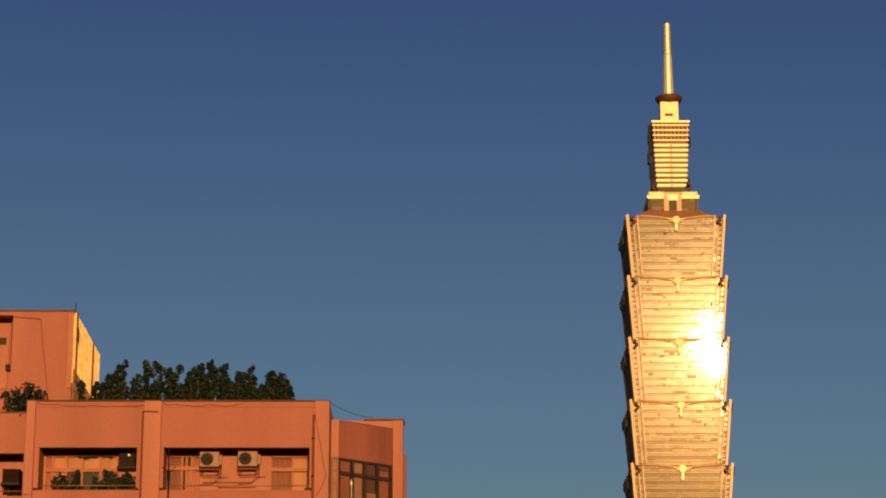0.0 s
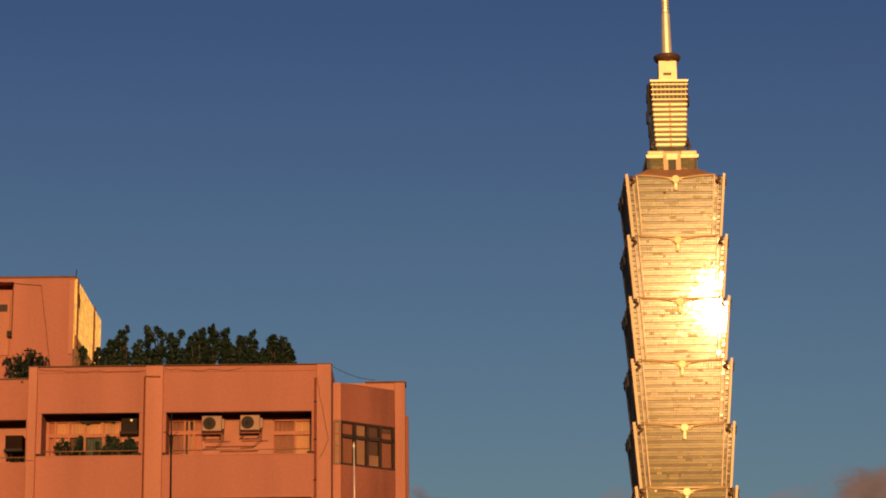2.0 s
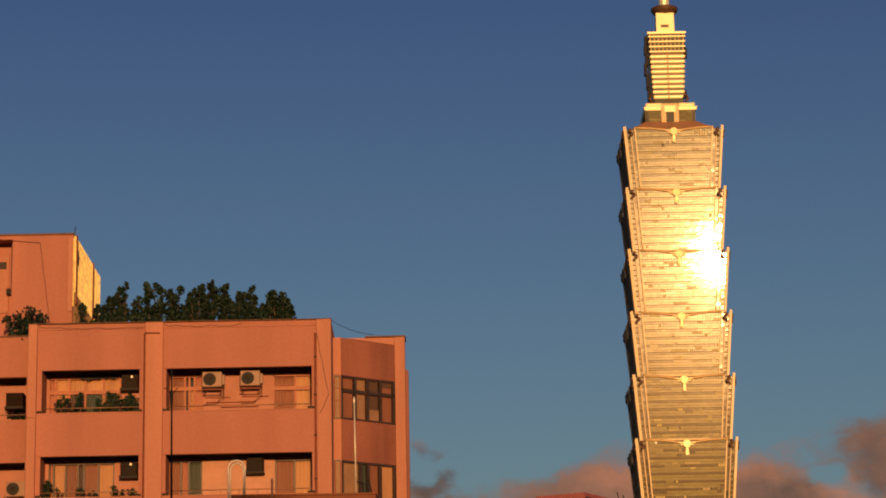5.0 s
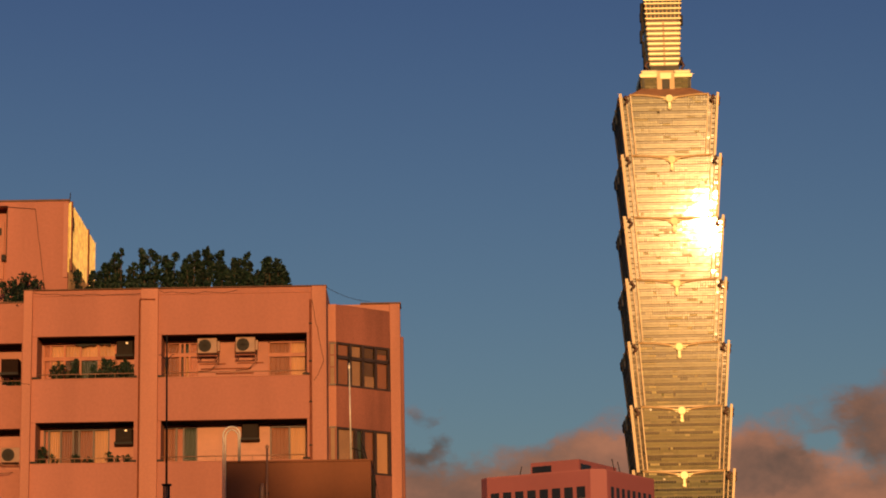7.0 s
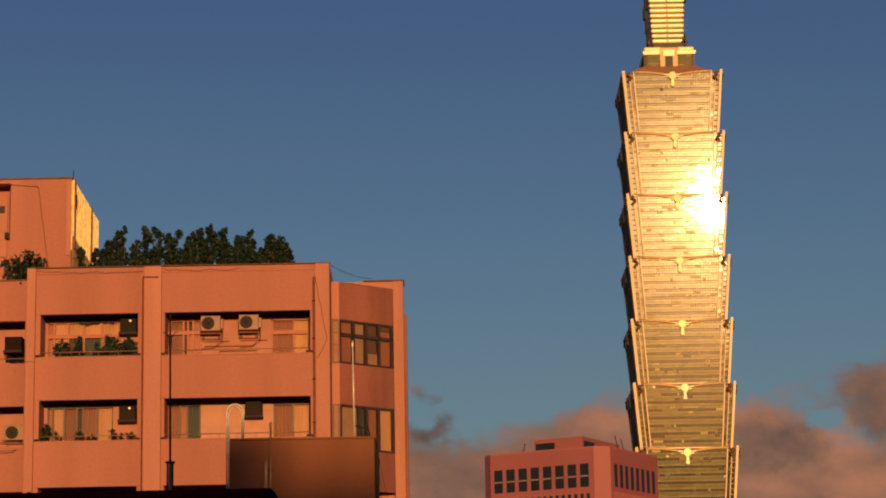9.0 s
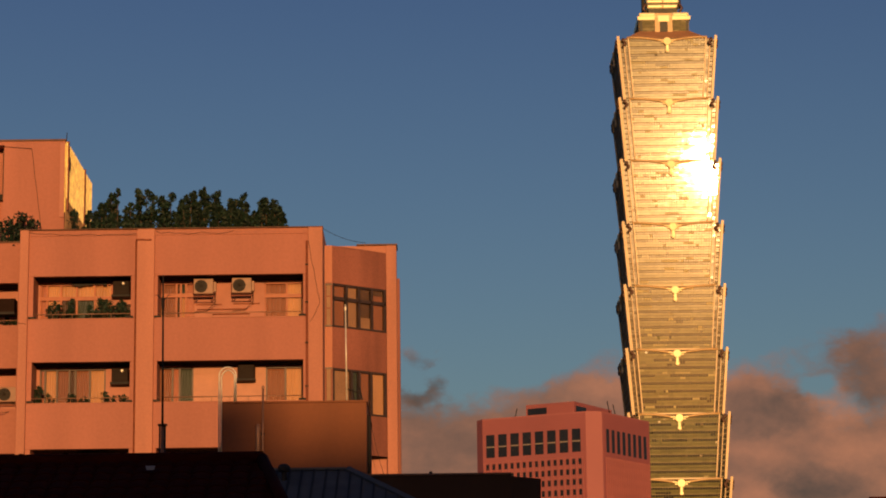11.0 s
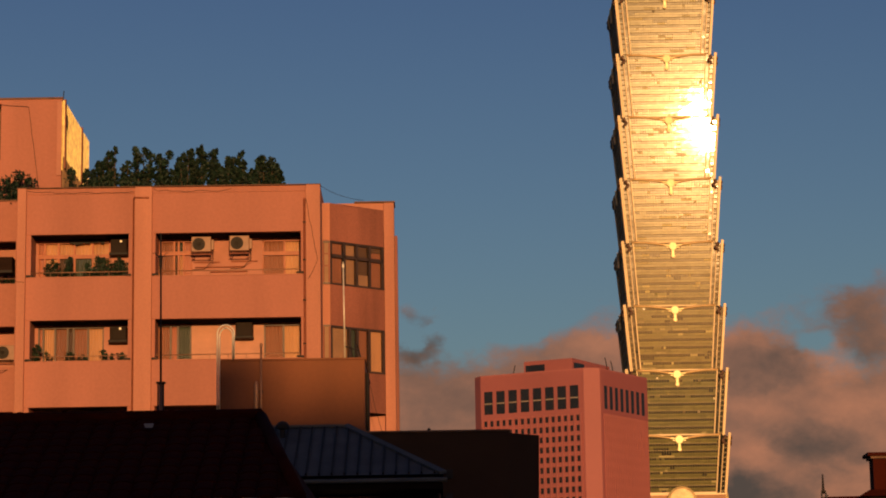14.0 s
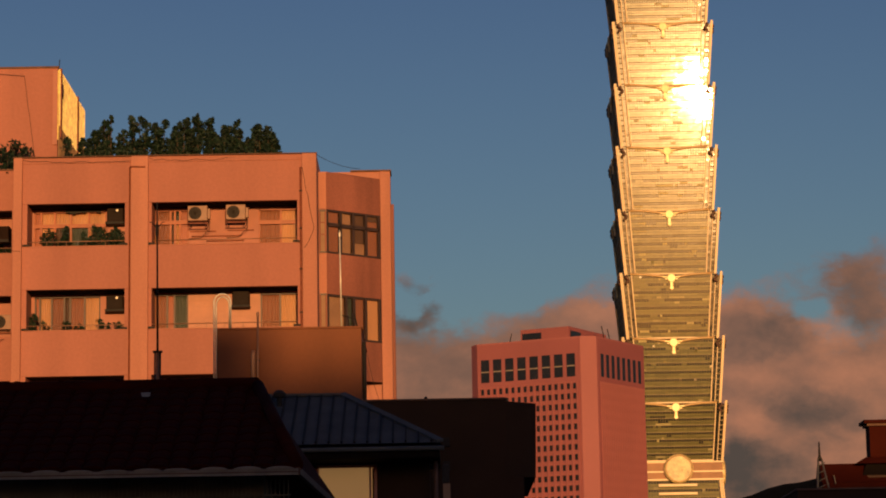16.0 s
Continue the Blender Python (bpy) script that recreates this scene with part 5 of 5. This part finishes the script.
def metal_roofed_house():
    t = thing("metal_roofed_house", (-1.5, 53, 0), "low house with a blue-grey ribbed metal hip roof in shade", "house")
    EZ, RZ = 6.98, 8.34
    A, B, C, D = Vector((-5.5, 51, EZ)), Vector((0.12, 51, EZ)), Vector((0.12, 57, EZ)), Vector((-5.5, 57, EZ))
    R0, R1 = Vector((-5.5, 54, RZ)), Vector((-1.98, 54, RZ))
    part("roof", Mesh().add([A, B, C, D, R0, R1], [(0, 1, 5, 4), (1, 2, 5), (2, 3, 4, 5), (3, 0, 4), (0, 3, 2, 1)]), METALROOF, t, "blue-grey ribbed sheet metal")
    roof = t.children[0]
    for i in range(21):
        x = -5.3 + i * 0.262
        f = 1.0 if x <= R1.x else max(0.04, (B.x - x) / (B.x - R1.x))
        part("rib", Mesh().beam((x, 51, EZ + 0.03), (x, 51 + 3 * f, EZ + (RZ - EZ) * f + 0.03), 0.035, 0.05), IRON, roof)
    part("hip_cap", Mesh().beam(B + Vector((0, 0, 0.03)), R1 + Vector((0, 0, 0.03)), 0.16, 0.06), METALROOF, roof)
    part("ridge_cap", Mesh().beam(R0 + Vector((0, 0, 0.02)), R1 + Vector((0, 0, 0.02)), 0.06, 0.2, (0, 0, 1)), METALROOF, roof)
    part("gutter", Mesh().tube([(-5.5, 50.95, EZ - 0.13), (0.2, 50.95, EZ - 0.12)], 0.048, 8), METALROOF, t, "pale blue gutter")
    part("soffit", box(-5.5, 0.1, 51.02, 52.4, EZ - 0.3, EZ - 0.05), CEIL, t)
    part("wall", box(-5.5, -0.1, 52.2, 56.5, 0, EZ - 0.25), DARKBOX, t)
    # glow added to a pale panel, in place of sunlight through a gap
    win = part("window", box(-2.4, -1.3, 52.0, 52.19, 5.2, 6.58), LITPANEL, t, "pale panel given a glow for sunlight")
    for a, b in ((-2.46, -2.4), (-1.36, -1.32), (-1.26, -1.2)):
        part("frame", box(a, b, 51.96, 52.2, 5.2, 6.62), RECESS, win)
    part("frame", box(-2.46, -1.2, 51.96, 52.2, 6.58, 6.64), RECESS, win)
    part("downpipe", Mesh().tube([(0.02, 51.9, 0), (0.02, 51.9, EZ - 0.2)], 0.05, 6), COPING, t)
    settle(t)
    v = thing("roof_vent", (-3.3, 53.4, 8.0), "small black round roof vent", "vent")
    part("vent_pipe", Mesh().lathe(-3.3, 53.4, [(0.06, 7.9), (0.06, 8.25)], 12), IRON, v)
    part("vent_cap", Mesh().lathe(-3.3, 53.4, [(0.07, 8.23), (0.13, 8.25), (0.14, 8.33), (0.09, 8.39), (0.02, 8.41)], 14), IRON, v)
    settle(v)


metal_roofed_house()


def dark_block():
    t = thing("flat_roofed_block", (0.5, 60, 0), "dark flat-roofed rendered block in deep shade", "building")
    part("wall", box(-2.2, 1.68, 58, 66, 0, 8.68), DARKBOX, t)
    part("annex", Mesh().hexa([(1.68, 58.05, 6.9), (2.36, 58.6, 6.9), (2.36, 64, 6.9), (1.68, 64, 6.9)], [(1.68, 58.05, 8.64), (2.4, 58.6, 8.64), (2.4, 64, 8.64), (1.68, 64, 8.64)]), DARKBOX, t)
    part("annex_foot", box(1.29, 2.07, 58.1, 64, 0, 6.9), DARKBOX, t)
    part("coping", box(-2.25, 1.7, 57.95, 66, 8.68, 8.72), COPING, t)
    part("roof_stub", Mesh().lathe(-0.18, 58.2, [(0.03, 8.7), (0.04, 8.78), (0.01, 8.8)], 8), IRON, t)
    for z in (7.6, 7.05):
        part("wall_hook", box(0.2, 0.36, 57.9, 58.0, z, z + 0.2), IRON, t)
    settle(t)


dark_block()


def brick_house():
    t = thing("brick_red_house", (19, 97, 0), "brick-red house with a taller stair tower", "house")
    # house and tower kept shallow so the camera sees no left sides
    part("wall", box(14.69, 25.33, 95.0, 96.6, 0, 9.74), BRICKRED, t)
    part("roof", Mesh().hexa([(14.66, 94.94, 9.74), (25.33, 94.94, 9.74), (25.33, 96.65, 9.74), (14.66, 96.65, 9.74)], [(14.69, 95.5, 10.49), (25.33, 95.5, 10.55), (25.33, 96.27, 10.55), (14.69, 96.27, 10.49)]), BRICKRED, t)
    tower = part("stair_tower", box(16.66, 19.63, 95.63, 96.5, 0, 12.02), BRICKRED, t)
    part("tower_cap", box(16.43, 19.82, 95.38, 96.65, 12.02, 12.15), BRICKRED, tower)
    part("tower_eave", box(16.56, 19.76, 95.5, 96.58, 11.93, 12.02), COPING, tower)
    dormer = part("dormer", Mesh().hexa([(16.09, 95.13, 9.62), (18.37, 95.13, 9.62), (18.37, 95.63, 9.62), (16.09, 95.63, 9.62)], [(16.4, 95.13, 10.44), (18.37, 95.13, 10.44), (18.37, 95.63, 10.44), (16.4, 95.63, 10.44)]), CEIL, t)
    part("window", Mesh().hexa([(16.59, 95.06, 9.71), (18.11, 95.06, 9.71), (18.11, 95.12, 9.71), (16.59, 95.12, 9.71)], [(16.4, 95.06, 10.0), (18.11, 95.06, 10.0), (18.11, 95.12, 10.0), (16.4, 95.12, 10.0)]), CURTAIN_D, dormer)
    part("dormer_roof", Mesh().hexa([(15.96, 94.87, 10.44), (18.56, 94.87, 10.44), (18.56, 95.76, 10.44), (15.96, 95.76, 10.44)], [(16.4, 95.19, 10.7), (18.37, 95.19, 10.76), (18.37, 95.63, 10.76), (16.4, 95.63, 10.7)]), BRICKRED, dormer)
    part("wall_pipe", Mesh().beam((15.17, 94.9, 9.68), (15.1, 94.9, 10.0), 0.04), MAST, t)
    settle(t)
    f = thing("lattice_mast", (14.5, 93.7, 0), "grey steel lattice mast tapering to a spike", "antenna")
    for x0, x1 in ((14.28, 14.36), (14.75, 14.47)):
        part("leg", Mesh().tube([(x0, 93.7, 0), (x0, 93.7, 9.24), (x1, 93.7, 10.57)], 0.035, 6), MAST, f)
    for z in (9.43, 9.68, 9.97, 10.25):
        part("brace", Mesh().tube([(14.31, 93.7, z), (14.6, 93.7, z + 0.13)], 0.022, 5), MAST, f)
    part("spike", Mesh().tube([(14.41, 93.7, 10.44), (14.41, 93.7, 10.69), (14.41, 93.7, 11.17)], [0.075, 0.045, 0.025], 6), IRON, f)
    settle(f)
    w = thing("low_wall_block", (12, 45, 0), "dark low roof edge before the brick-red house", "building")
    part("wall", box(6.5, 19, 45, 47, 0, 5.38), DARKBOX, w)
    part("coping", box(6.47, 19, 44.95, 47, 5.38, 5.41), COPING, w)
    settle(w)


brick_house()


def gate_post():
    t = thing("gate_post", (0.23, 50, 0), "pale concrete post with a black cap in the shaded yard", "post")
    part("shaft", Mesh().soft_box(0.161, 0.307, 50, 50.16, 0, 6.05, 0.01), CURTAIN_E, t)
    part("cap", Mesh().soft_box(0.151, 0.287, 49.98, 50.18, 6.05, 6.43, 0.03), IRON, t, "black cap")
    settle(t)


gate_post()
